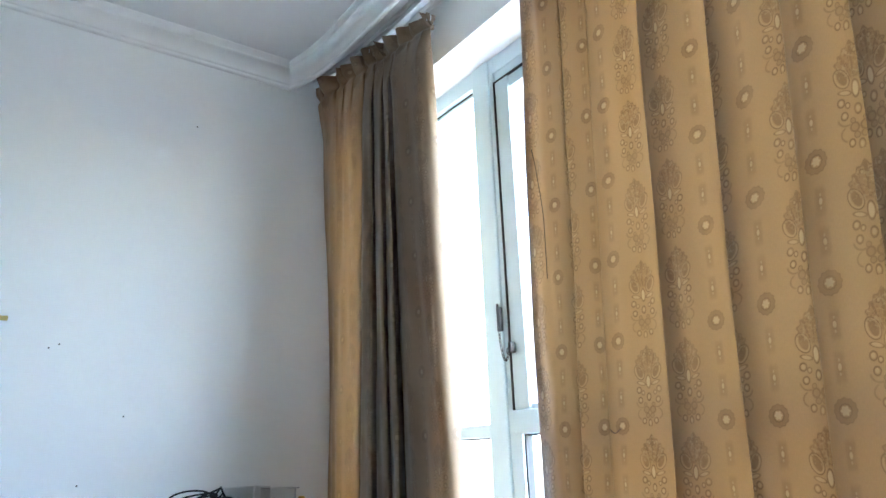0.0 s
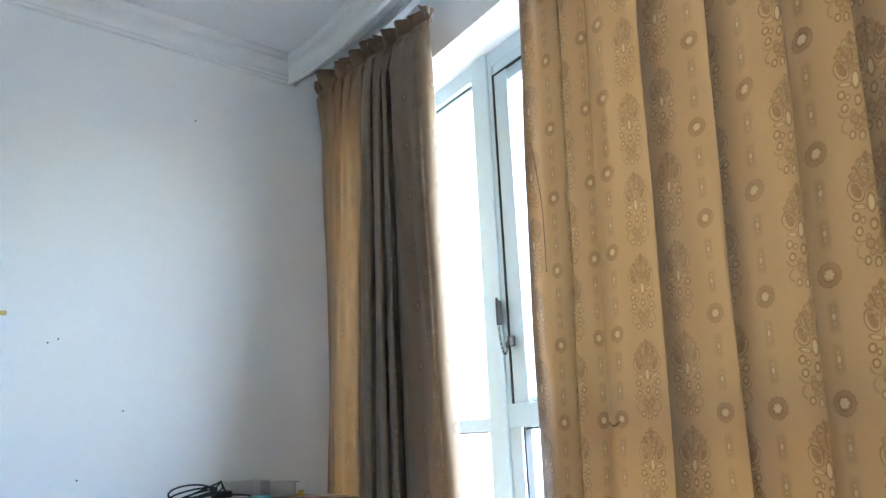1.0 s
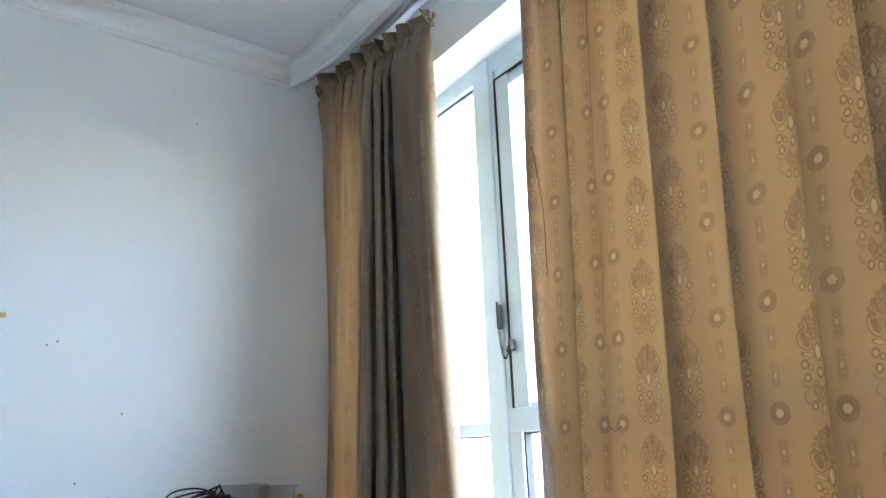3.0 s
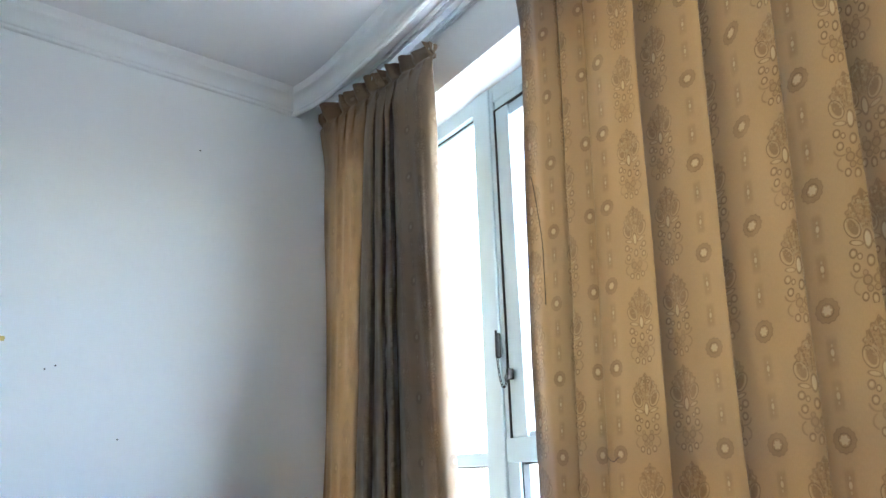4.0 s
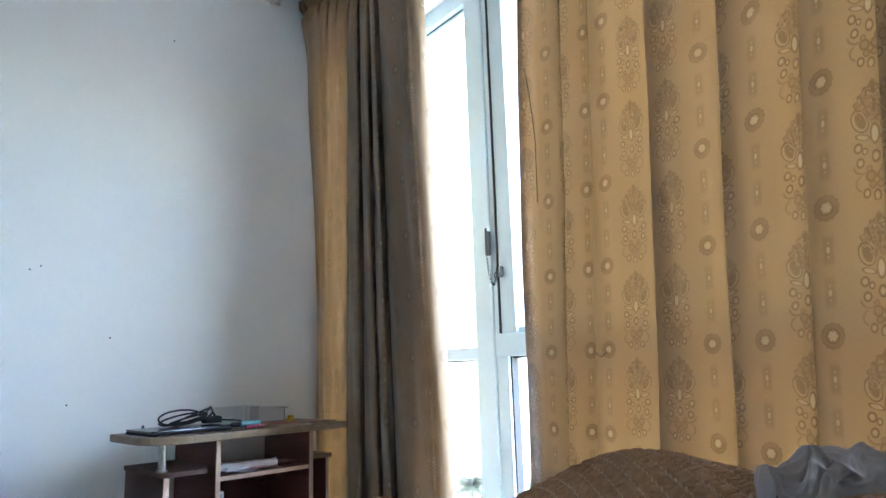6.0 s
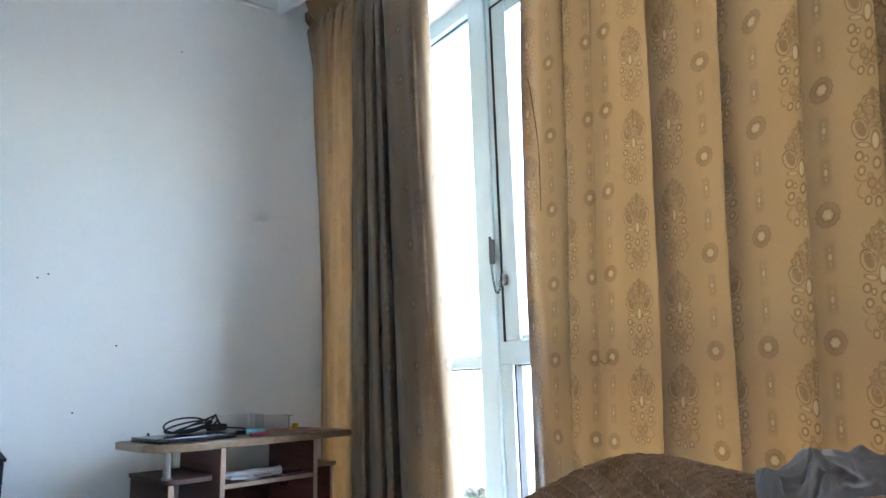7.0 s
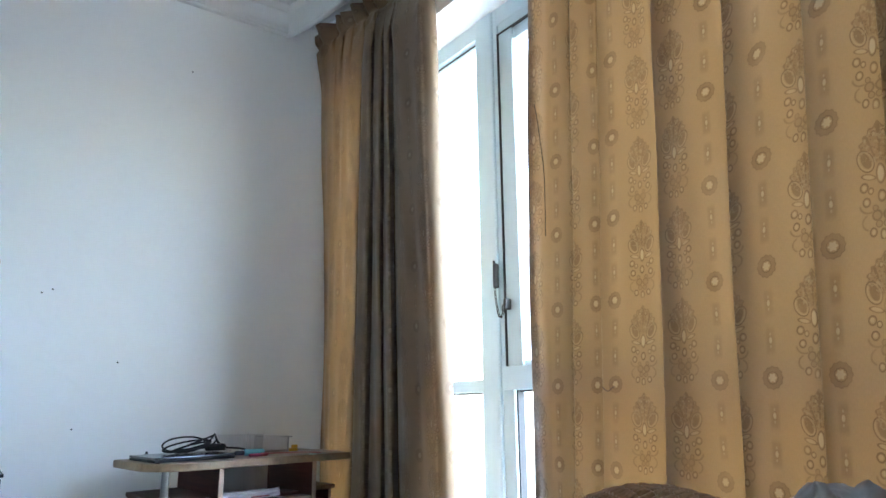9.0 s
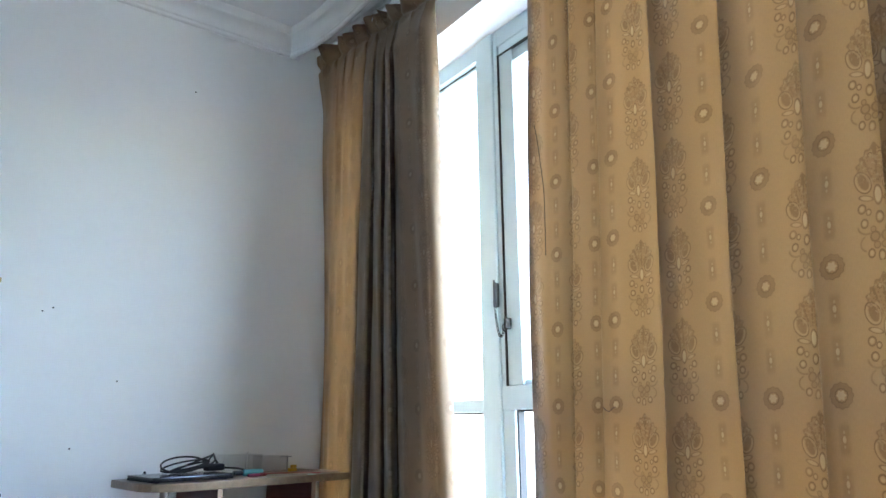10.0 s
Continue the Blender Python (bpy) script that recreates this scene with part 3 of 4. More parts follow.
def curtain(name, label, plan, lean, count, rows, seed, heading, swing=0.0, sag=0.0, layered=False, hang=None, cloth=None):
    """A hanging cloth. plan: (x, y, u) of its folds at 1.5 m height, u along the cloth; lean: (u, metres sideways for each metre of height);
    layered: cloth lying in flat tucks, whose layers sway together; hang: the woven pattern's height for a height z and place u."""
    line = spline(plan, count)
    us = line[:, 2]
    sway = line[:, 0] if layered else us
    lean = np.interp(us, [a for a, _ in lean], [b for _, b in lean])
    mean = np.convolve(np.pad(line[:, 1], 40, mode="edge"), np.ones(81) / 81, "valid")
    zs = np.concatenate([np.linspace(0.03, 2.45, rows - 26, endpoint=False), np.linspace(2.45, TOP, 26)])
    rnd = np.random.RandomState(seed)
    ph = rnd.uniform(0, 6.28, 8)
    verts, uvs = [], []
    for z in zs:
        h = min(max((z - 2.38) / (TOP - 2.38), 0), 1)
        calm = 1 - 0.35 * h
        wave = 0.0045 * np.sin(sway * 8.3 + z * 0.9 + ph[6]) * np.sin(z * 1.3 + ph[7]) if layered else 0.0
        wave = wave + 0.004 * np.sin(sway * 21 + z * 1.7 + ph[0]) * np.sin(z * 2.3 + ph[1]) + 0.0028 * np.sin(sway * 63 + ph[2] + z * 4.1) * np.sin(z * 5.7 + ph[3])
        x = line[:, 0] + lean * (z - 1.5) + 0.003 * np.sin(z * 3.1 + sway * 9 + ph[4]) * (1 - h)
        y = mean * 1.0 + (line[:, 1] - mean) * calm + wave
        if layered:                                  # the turned side hem widens towards the bottom
            x = x + 0.15 * max(1.25 - z, 0) * np.clip((-0.125 - us) / 0.03, 0, 1)
        # towards the corner the upper cloth follows the bowed track into the room
        s = min(max((z - 1.20) / 1.3, 0), 1)
        fore = y - swing * s * s * (3 - 2 * s) * np.exp(-np.maximum(x - 0.05, 0) / 0.22)
        x = 2.745 - (2.745 - x) * (1.4 + fore) / (1.4 + y)
        y = fore
        g = h * h * (3 - 2 * h)
        y = y * (1 - 0.8 * g) + 0.8 * g * track_line(x)
        # gathered heading: pinched at the tape, flaring above it
        pinch = math.exp(-((z - 2.60) / 0.035) ** 2)
        flare = max(0.0, (z - 2.59) / (TOP - 2.59))
        fold = np.sin(us * 58 + ph[5]) + 0.6 * np.sin(us * 97 + ph[6])
        fold = fold * np.clip((us[-1] - us) / 0.3, 0.1, 1)
        # the heading tape draws the cloth back below a loose ruffle
        tape = math.exp(-((z - 2.640) / 0.016) ** 2)
        y = y + heading * (0.55 * tape + (0.2 * flare + 0.2 * tape) * np.sin(us * 103 + ph[7]) * h)
        y = y + heading * (1.0 * flare - 0.25 * pinch) * fold * h
        x = x + heading * 0.9 * h * np.sin(us * 58 + ph[5] + 1.1) * np.clip((us - us[0]) / 0.3, 0, 1) * np.clip((us[-1] - us) / 0.3, 0, 1)
        zz = np.full_like(x, z) - sag * h * (np.clip((x - 0.15) / 0.7, 0, 1) + 0.9 * np.clip((x - 0.50) / 0.35, 0, 1)) + (0.006 * np.sin(us * 52 + ph[5] + 1.2) * h * h if h > 0 else 0)
        # the cloth stops at the side wall and lies against it
        x = np.maximum(x, -0.006)
        verts.append(np.stack([x, y, zz], 1))
        uvs.append(np.stack([us, hang(z, us) if hang else np.full_like(us, z)], 1))
    n = count
    V = np.concatenate(verts)
    U = np.concatenate(uvs)
    faces = [(r * n + c, r * n + c + 1, (r + 1) * n + c + 1, (r + 1) * n + c) for r in range(len(zs) - 1) for c in range(n - 1)]
    me = bpy.data.meshes.new("cloth")
    me.from_pydata(V.tolist(), [], faces)
    layer = me.uv_layers.new(name="cloth")
    idx = np.empty(len(me.loops), dtype=np.int32)
    me.loops.foreach_get("vertex_index", idx)
    layer.data.foreach_set("uv", U[idx].astype(np.float32).ravel())
    me.polygons.foreach_set("use_smooth", [True] * len(me.polygons))
    me.materials.append(cloth or M_CLOTH)
    top = thing(name, label, "curtain", (0, 0, 0), 0, "window curtains")
    ob = new("cloth", me)
    ob.parent = top
    # gliders and hooks on the heading
    for k in range(8, count - 8, max(count // 12, 1)):
        x, y, z = V[(len(zs) - 1) * n + k]
        part("hook", tube([(x, y + 0.004, z - 0.03), (x, y + 0.007, z + 0.005), (x, y + 0.002, z + 0.016), (x, y + 0.002, z + 0.03)], 0.0016, 5), M_TRACK, top)
    return top


def seen(x, y):
    """The place at depth y that lies on the sight line through x on the sheet y = -0.11."""
    return 2.76 - (2.76 - x) * (1.408 + y) / 1.298


def cloth_run(points, u=0.0):
    """Adds the length along the cloth to plan points given as (x on the sheet, y)."""
    run = []
    for k, (x, y) in enumerate(points):
        p = (seen(x, y), y)
        u += math.dist(p, run[-1][:2]) if k else 0.0
        run.append((p[0], p[1], u))
    return run


# drawn-back curtain: one lit layer by the wall, then hidden layers behind a stack of narrow folds, the last turned to the window
PLAN_A = cloth_run([(-0.30, -0.036), (-0.20, -0.038), (-0.10, -0.042), (-0.02, -0.050), (0.050, -0.066), (0.085, -0.080), (0.130, -0.096), (0.175, -0.104), (0.215, -0.112), (0.290, -0.116), (0.345, -0.112),
                    (0.420, -0.092), (0.600, -0.066), (0.700, -0.076), (0.800, -0.110), (0.890, -0.120), (0.904, -0.113), (0.890, -0.105), (0.800, -0.092), (0.700, -0.062), (0.600, -0.054), (0.430, -0.076), (0.385, -0.090),
                    (0.364, -0.108), (0.366, -0.124), (0.384, -0.136), (0.430, -0.142), (0.462, -0.134), (0.482, -0.108), (0.487, -0.098), (0.493, -0.112), (0.502, -0.136),
                    (0.530, -0.150), (0.556, -0.144), (0.574, -0.118), (0.580, -0.104), (0.588, -0.116), (0.596, -0.142), (0.614, -0.154), (0.634, -0.146), (0.648, -0.112),
                    (0.660, -0.086), (0.668, -0.090), (0.676, -0.124), (0.690, -0.148), (0.720, -0.152), (0.770, -0.150), (0.820, -0.156), (0.862, -0.162), (0.886, -0.156),
                    (0.912, -0.148), (0.940, -0.136), (0.966, -0.120), (0.986, -0.102), (0.992, -0.090), (0.984, -0.082), (0.940, -0.078)])
LEAN_A = [(0.0, -0.060), (0.25, -0.060), (0.65, 0.015), (1.5, 0.020), (1.8, 0.020), (2.15, 0.0), (2.45, -0.03), (2.8, -0.055)]
curtain("curtain", "drawn-back beige jacquard curtain hanging in deep folds", PLAN_A, LEAN_A, 760, 120, 5, 0.028, 0.076, 0.055, cloth=M_CLOTH_SHADED)

THREAD = [(1.437, -0.112, 1.80), (1.452, -0.118, 1.75), (1.464, -0.120, 1.67), (1.471, -0.118, 1.58), (1.468, -0.116, 1.49), (1.465, -0.116, 1.39)]


def sheet_depth(x):
    return float(np.interp(x, [1.39, 1.42, 1.47, 1.60, 1.80, 1.90, 2.00, 2.10, 2.22, 2.35], [-0.062, -0.080, -0.100, -0.102, -0.106, -0.130, -0.145, -0.170, -0.205, -0.220]))


# closed curtain: flat panels, each laid over the end of the one before; (x from, x to, u at the start, width of the hidden tuck)
PANELS = [(1.399, 1.565, -0.105, 0.000), (1.566, 1.660, 0.265, 0.026), (1.661, 1.841, 0.471, 0.045), (1.842, 2.023, 0.886, 0.100),
          (2.024, 2.189, 1.288, 0.080), (2.190, 2.320, 1.497, 0.050), (2.321, 2.480, 1.938, 0.055)]
PLAN_B = [(seen(1.44, -0.060), -0.060, -0.17), (seen(1.418, -0.052), -0.052, -0.145), (seen(1.402, -0.050), -0.050, -0.118)]
end = -0.118
for a, b, u, tuck in PANELS:
    f = sheet_depth(a)
    if tuck:
        half = (u - end) / 2
        for dx, dy, t in ((tuck * 0.15, 0.024, 0.15), (tuck * 0.5, 0.042, 0.5), (tuck, 0.058, 0.96), (tuck + 0.004, 0.053, 1.0), (tuck, 0.046, 1.04),
                          (tuck * 0.5, 0.026, 1.5), (tuck * 0.12, 0.012, 1.88), (0.000, 0.0045, 1.97)):
            PLAN_B.append((seen(a + dx, f + dy), f + dy, end + half * t))
    span = 9
    for k in range(span + 1):
        t = k / span
        x = a + (b - a) * t
        y = sheet_depth(x) + 0.013 * t ** 1.5 - 0.006 * math.sin(math.pi * t)
        PLAN_B.append((seen(x, y), y, u + (b - a) * t * 1.0))
    end = u + (b - a)
for x, y in ((2.60, -0.215), (2.66, -0.235), (2.70, -0.200), (2.75, -0.175), (2.80, -0.205), (2.84, -0.225), (2.88, -0.195), (2.94, -0.180)):
    PLAN_B.append((x, y, PLAN_B[-1][2] + 1.12 * (x - PLAN_B[-1][0])))


def woven(z, us):
    """The pattern is stretched a little towards the hem, where the cloth hangs heaviest."""
    k = (-0.2005 + math.sqrt(0.0402 + 0.0096 * (z - 0.980))) / 0.0048
    return 0.985 + 0.21 * k * np.interp(us, [1.07, 1.36, 1.53, 2.0], [1.0, 0.975, 0.94, 0.93])


LEAN_B = [(-0.2, 0.035), (0.0, 0.036), (0.34, 0.052), (0.6, 0.062), (1.3, 0.065), (1.55, 0.074), (4.0, 0.074)]
closed = curtain("curtain", "closed beige jacquard curtain glowing with daylight behind", PLAN_B, LEAN_B, 1100, 110, 9, 0.010, layered=True, hang=woven)

part("loose_thread", tube(spline(THREAD, 24).tolist(), 0.0011, 5), M_BLACK_RUB, closed, "dark loose thread")

snag = [(seen(x, -0.118), -0.118, z) for x, z in ((1.630, 0.974), (1.640, 0.966), (1.650, 0.965), (1.660, 0.972), (1.668, 0.974))]
part("loose_thread", tube(spline(snag, 14).tolist(), 0.0013, 5), M_PANEL, closed, "brown pulled thread")

for k, w in ((0, 0.026), (1, 0.022)):
    rail = thing("curtain_track", "white plastic curtain track under the ceiling", "curtain track", (0, 0, 0), 0, "curtain tracks")
    px = [0.012 + 0.05 * j for j in range(30)] + [1.6, 2.4, 3.4, RX - 0.02]
    line = [(x, float(track_line(np.array(x))) if k == 0 else -0.028) for x in px]
    for name, o0, o1, z0, z1 in (("channel", -w / 2, w / 2, CEIL - 0.005, CEIL - 0.0005), ("lip", -w / 2, -w / 2 + 0.003, CEIL - 0.026, CEIL - 0.005),
                                 ("lip", w / 2 - 0.003, w / 2, CEIL - 0.026, CEIL - 0.005)):
        part(name, sweep([(o0, z0), (o1, z0), (o1, z1), (o0, z1)], line, True), M_TRACK, rail)

# ---------------------------------------------------------------- cabinet in the corner
TURN = 8.5
cab = thing("computer_table", "worn low computer table with brown laminate top and open dark shelves", "table", (0.465, -0.865, 0.0), 90 + TURN)
# local axes: +x along the front to the window, +y towards the wall
DEEP, LONG = 0.345, 0.758
out = [(LONG, 0.0), (LONG, DEEP), (0.0, DEEP), (0.0, 0.13)]
for k in range(1, 9):
    a = radians(90 * k / 8)
    out.append((0.15 - 0.15 * math.cos(a), 0.13 - 0.13 * math.sin(a)))
part("tabletop", prism(out, 0.731, 0.757, 0.004), M_TOP, cab, "chipped mottled brown laminate top")


def board(name, x0, y0, z0, x1, y1, z1, mat=M_WALNUT, edge=None, label=""):
    b = part(name, box(x0, y0, z0, x1, y1, z1, 0.001, 1), mat, cab, label)
    if edge:
        part("edge_band", box(*edge, 0.0012, 1), M_EDGE, b, "pale worn edge band")
    return b


board("side_panel", 0.056, 0.018, 0.0, 0.074, 0.340, 0.631, M_PANEL, (0.0555, 0.014, 0.0, 0.0745, 0.018, 0.631), "faded brown outer panel")
board("partition", 0.228, 0.014, 0.0, 0.244, 0.335, 0.731, M_WALNUT, (0.2275, 0.010, 0.0, 0.2445, 0.014, 0.731))
board("partition", 0.596, 0.014, 0.0, 0.612, 0.335, 0.731, M_WALNUT, (0.5955, 0.010, 0.0, 0.6125, 0.014, 0.731))
board("end_panel", 0.688, 0.04, 0.0, 0.700, 0.335, 0.625, M_WALNUT, (0.6875, 0.036, 0.0, 0.7005, 0.04, 0.625))
board("back_panel", 0.236, 0.335, 0.05, 0.612, 0.341, 0.600, M_WALNUT)
board("shelf", 0.244, 0.020, 0.597, 0.596, 0.335, 0.612, M_WALNUT, (0.244, 0.016, 0.597, 0.596, 0.020, 0.612))
board("shelf", 0.244, 0.020, 0.25, 0.596, 0.335, 0.266, M_WALNUT, (0.244, 0.016, 0.25, 0.596, 0.020, 0.266))
board("bottom_shelf", 0.074, 0.020, 0.06, 0.688, 0.335, 0.078, M_WALNUT)
board("shelf", 0.612, 0.036, 0.625, 0.715, 0.335, 0.640, M_TOP)
board("shelf", 0.612, 0.036, 0.43, 0.688, 0.335, 0.442, M_EDGE)
arc = [(0.228, 0.335), (0.050, 0.340), (0.046, 0.05)]
for k in range(1, 7):
    a = radians(90 * k / 6)
    arc.append((0.086 - 0.04 * math.cos(a), 0.05 - 0.042 * math.sin(a)))
arc += [(0.180, 0.008), (0.200, 0.014), (0.210, 0.035), (0.228, 0.08)]
part("side_shelf", prism(arc, 0.631, 0.647, 0.003), M_PANEL, cab, "rounded brown side shelf with pale edge")
part("support_tube", cylinder(0.0125, 0.083, (0.064, 0.052, 0.689), n=20), M_CHROME, cab, "chrome support tube")
part("tube_collar", cylinder(0.018, 0.006, (0.064, 0.052, 0.650), n=20, bev=0.002), M_CHROME, cab)
part("cabinet_knob", tube([(0.455, 0.012, 0.594), (0.46, 0.006, 0.588), (0.472, 0.004, 0.586), (0.48, 0.01, 0.592)], 0.004, 8), M_STEEL, cab, "small bent metal catch")
part("sticker", prism([(0.592 + 0.014 * math.cos(k * 0.628), 0.010 + 0.014 * math.sin(k * 0.628)) for k in range(10)], 0.757, 0.7595), M_MINT, cab, "pale green sticker")


def on_table(u, v, z=0.757):
    p = cab.matrix_world @ Vector((u, v, z))
    return tuple(p)


# closed laptop
lap = thing("laptop", "closed black laptop lying on the table", "laptop", on_table(0.160, 0.150), 90 + TURN + 2)
part("base", box(-0.142, -0.100, 0.002, 0.142, 0.100, 0.012, 0.004), M_BLACK, lap)
part("lid", box(-0.142, -0.100, 0.0125, 0.142, 0.100, 0.0185, 0.003), M_LID, lap)
part("latch", box(0.0, -0.1025, 0.005, 0.05, -0.098, 0.012, 0.001), M_STEEL, lap, "silver front trim")
for x in (-0.12, 0.12):
    for y in (-0.08, 0.08):
        part("foot", cylinder(0.006, 0.003, (x, y, 0.0015), n=12), M_BLACK_RUB, lap)
# coiled cable with its power brick
cable = thing("power_cable", "coiled black power cable lying on the laptop", "cable", on_table(0.215, 0.205, 0.7765), 90 + TURN)
rnd = random.Random(4)
pts = []
for k in range(150):
    a = k / 150 * math.tau * 5.2
    loop = int(a / math.tau)
    rx, ry = 0.075 + 0.012 * math.sin(loop * 2.1), 0.030 + 0.012 * math.cos(loop * 1.7)
    up = 0.020 + 0.012 * math.sin(loop * 2.7 + 0.5)
    pts.append((-0.03 + 0.012 * loop + rx * math.cos(a), ry * math.sin(a), 0.005 + up * (1 - math.cos(a + 1.9 + 0.5 * loop)) * 0.9))
pts += [(0.085, 0.0, 0.014), (0.13, -0.02, 0.010), (0.18, -0.03, 0.004), (0.23, -0.035, -0.012), (0.28, -0.03, -0.017)]
part("cord", tube(spline(pts, 420).tolist(), 0.0033, 7), M_BLACK_RUB, cable)
part("power_brick", box(0.05, -0.03, 0.002, 0.115, 0.01, 0.026, 0.006), M_BLACK, cable)
# clear boxes against the wall


def clear_box(name, label, u, v, lx, ly, h):
    ob = thing(name, label, "box", on_table(u, v), 90 + TURN, "clear boxes")
    t = 0.002
    part("box_bottom", box(-lx, -ly, 0.0, lx, ly, t), M_CLEAR, ob)
    part("box_side", box(-lx, -ly, t, lx, -ly + t, h, 0.0005, 1), M_CLEAR, ob)
    part("box_side", box(-lx, ly - t, t, lx, ly, h, 0.0005, 1), M_CLEAR, ob)
    part("box_end", box(-lx, -ly + t, t, -lx + t, ly - t, h, 0.0005, 1), M_CLEAR, ob)
    part("box_end", box(lx - t, -ly + t, t, lx, ly - t, h, 0.0005, 1), M_CLEAR, ob)
    part("box_rim", tube([(-lx, -ly, h), (lx, -ly, h), (lx, ly, h), (-lx, ly, h)], 0.0012, 5, True), M_CLEAR, ob)
    return ob


clear_box("clear_box", "empty clear plastic box beside the wall", 0.425, 0.27, 0.080, 0.05, 0.070)
clear_box("clear_box", "small clear plastic tray beside the wall", 0.572, 0.275, 0.052, 0.045, 0.06)
tie = thing("white_cord", "short white cord hanging over a clear box", "cord", on_table(0.435, 0.215))
part("cord", tube([(0, 0, 0.002), (0.001, 0, 0.03), (0, 0, 0.06), (0.003, 0.002, 0.078), (0.012, 0.004, 0.079)], 0.0028, 6), M_WHITE, tie)
tool = thing("screwdriver", "teal handled screwdriver lying on the table", "screwdriver", on_table(0.375, 0.13), 90 + TURN - 6)
part("handle", cylinder(0.0115, 0.075, (0.04, 0, 0.0125), "x", 12, 0.003), M_TEAL, tool, "teal plastic handle")
part("collar", cylinder(0.008, 0.035, (-0.015, 0, 0.0125), "x", 12, 0.002), M_BLACK, tool)
part("shaft", cylinder(0.003, 0.07, (-0.065, 0, 0.0125), "x", 8), M_STEEL, tool)
pen = thing("pink_pen", "pink plastic pen lying on the table", "pen", on_table(0.385, 0.080), 90 + TURN + 8)
part("barrel", cylinder(0.0055, 0.050, (0.010, 0, 0.0055), "x", 10, 0.001), M_PINK, pen)
part("cap", cylinder(0.006, 0.028, (0.05, 0, 0.006), "x", 10, 0.001), M_RED, pen)
clip = thing("yellow_clip", "small yellow plastic clamp on the table", "clamp", on_table(0.625, 0.20), 90 + TURN)
part("jaw", box(-0.018, -0.01, 0.0, 0.018, 0.01, 0.014, 0.004), M_YELLOW, clip)
part("jaw", box(-0.004, -0.008, 0.014, 0.018, 0.008, 0.026, 0.004), M_YELLOW, clip)
part("screw", cylinder(0.003, 0.06, (-0.022, 0, 0.03), n=8), M_GREY, clip)
part("screw_bar", cylinder(0.002, 0.05, (-0.03, 0, 0.058), "x", 8), M_GREY, clip)
sheet = thing("paper_sheet", "loose sheet of paper lying on the tabletop", "paper", on_table(0.66, 0.13), 90 + TURN + 7)
part("sheet", box(-0.10, -0.06, 0.0006, 0.10, 0.06, 0.0026), M_EDGE, sheet)
wire = thing("thin_cable", "thin brown cable lying across the tabletop", "cable", on_table(0.50, 0.10), 90 + TURN)
part("cord", tube(spline([(-0.06, 0.03, 0.003), (0, 0.035, 0.004), (0.06, 0.02, 0.003), (0.11, -0.01, 0.003), (0.15, -0.06, 0.003)], 30).tolist(), 0.0022, 6), M_RED, wire)
knob = thing("black_cap", "small black bottle cap behind the laptop", "cap", on_table(0.105, 0.33))
part("body", cylinder(0.008, 0.014, (0, 0, 0.007), n=14, bev=0.002), M_BLACK, knob)
part("tip", cylinder(0.004, 0.008, (0, 0, 0.018), n=10, bev=0.001), M_BLACK, knob)

# rolled papers on the shelf
papers = thing("paper_bundle", "loosely rolled white papers with red print on the shelf", "papers", on_table(0.385, 0.085, 0.612), 90 + TURN + 3)
for k, (r, y, z, l) in enumerate(((0.017, 0.0, 0.018, 0.235), (0.012, -0.03, 0.012, 0.20))):
    prof = []
    for j in range(26):
        a = j / 25 * math.tau * 1.35
        q = r * (0.62 + 0.38 * j / 25)
        prof.append((q * math.cos(a), q * math.sin(a) * 0.72))
    bm = bmesh.new()
    cols = []
    for s in range(9):
        x = -l / 2 + l * s / 8
        wob = 0.0015 * math.sin(s * 1.7 + k)
        cols.append([bm.verts.new((x, y + py + wob, z + pz + wob)) for py, pz in prof])
    for a, b in zip(cols, cols[1:]):
        for j in range(25):
            bm.faces.new((a[j], b[j], b[j + 1], a[j + 1]))
    part("paper_roll", bm, M_PAPER, papers, smooth=True)
bm = bmesh.new()
bmesh.ops.create_grid(bm, x_segments=14, y_segments=8, size=0.5, matrix=Matrix.Diagonal((0.22, 0.13, 1, 1)))
for v in bm.verts:
    v.co.z = 0.004 + 0.003 * math.sin(v.co.x * 40) + 0.010 * max(0, -v.co.y * 10) * math.sin(v.co.x * 25 + 1) ** 2
part("paper_leaf", bm, M_PAPER, papers, smooth=True)
part("red_print", box(-0.02, -0.05, 0.012, 0.05, -0.035, 0.014), M_RED, papers)
part("booklet", box(0.03, -0.02, 0.001, 0.20, 0.08, 0.012, 0.002), M_WALNUT, papers, "dark booklet cover")
# framed box standing in the open bay
frm = thing("picture_frame", "grey picture frame with a white border", "picture frame", on_table(0.265, 0.10, 0.266), 90 + TURN)
part("panel", box(-0.012, -0.003, 0.0, 0.030, 0.003, 0.275, 0.001), M_GREY, frm)
part("border", box(-0.018, -0.006, 0.275, 0.036, 0.006, 0.283, 0.001), M_WHITE, frm, "white border strip")
part("border", box(0.030, -0.006, 0.0, 0.036, 0.006, 0.275, 0.001), M_WHITE, frm, "white border strip")

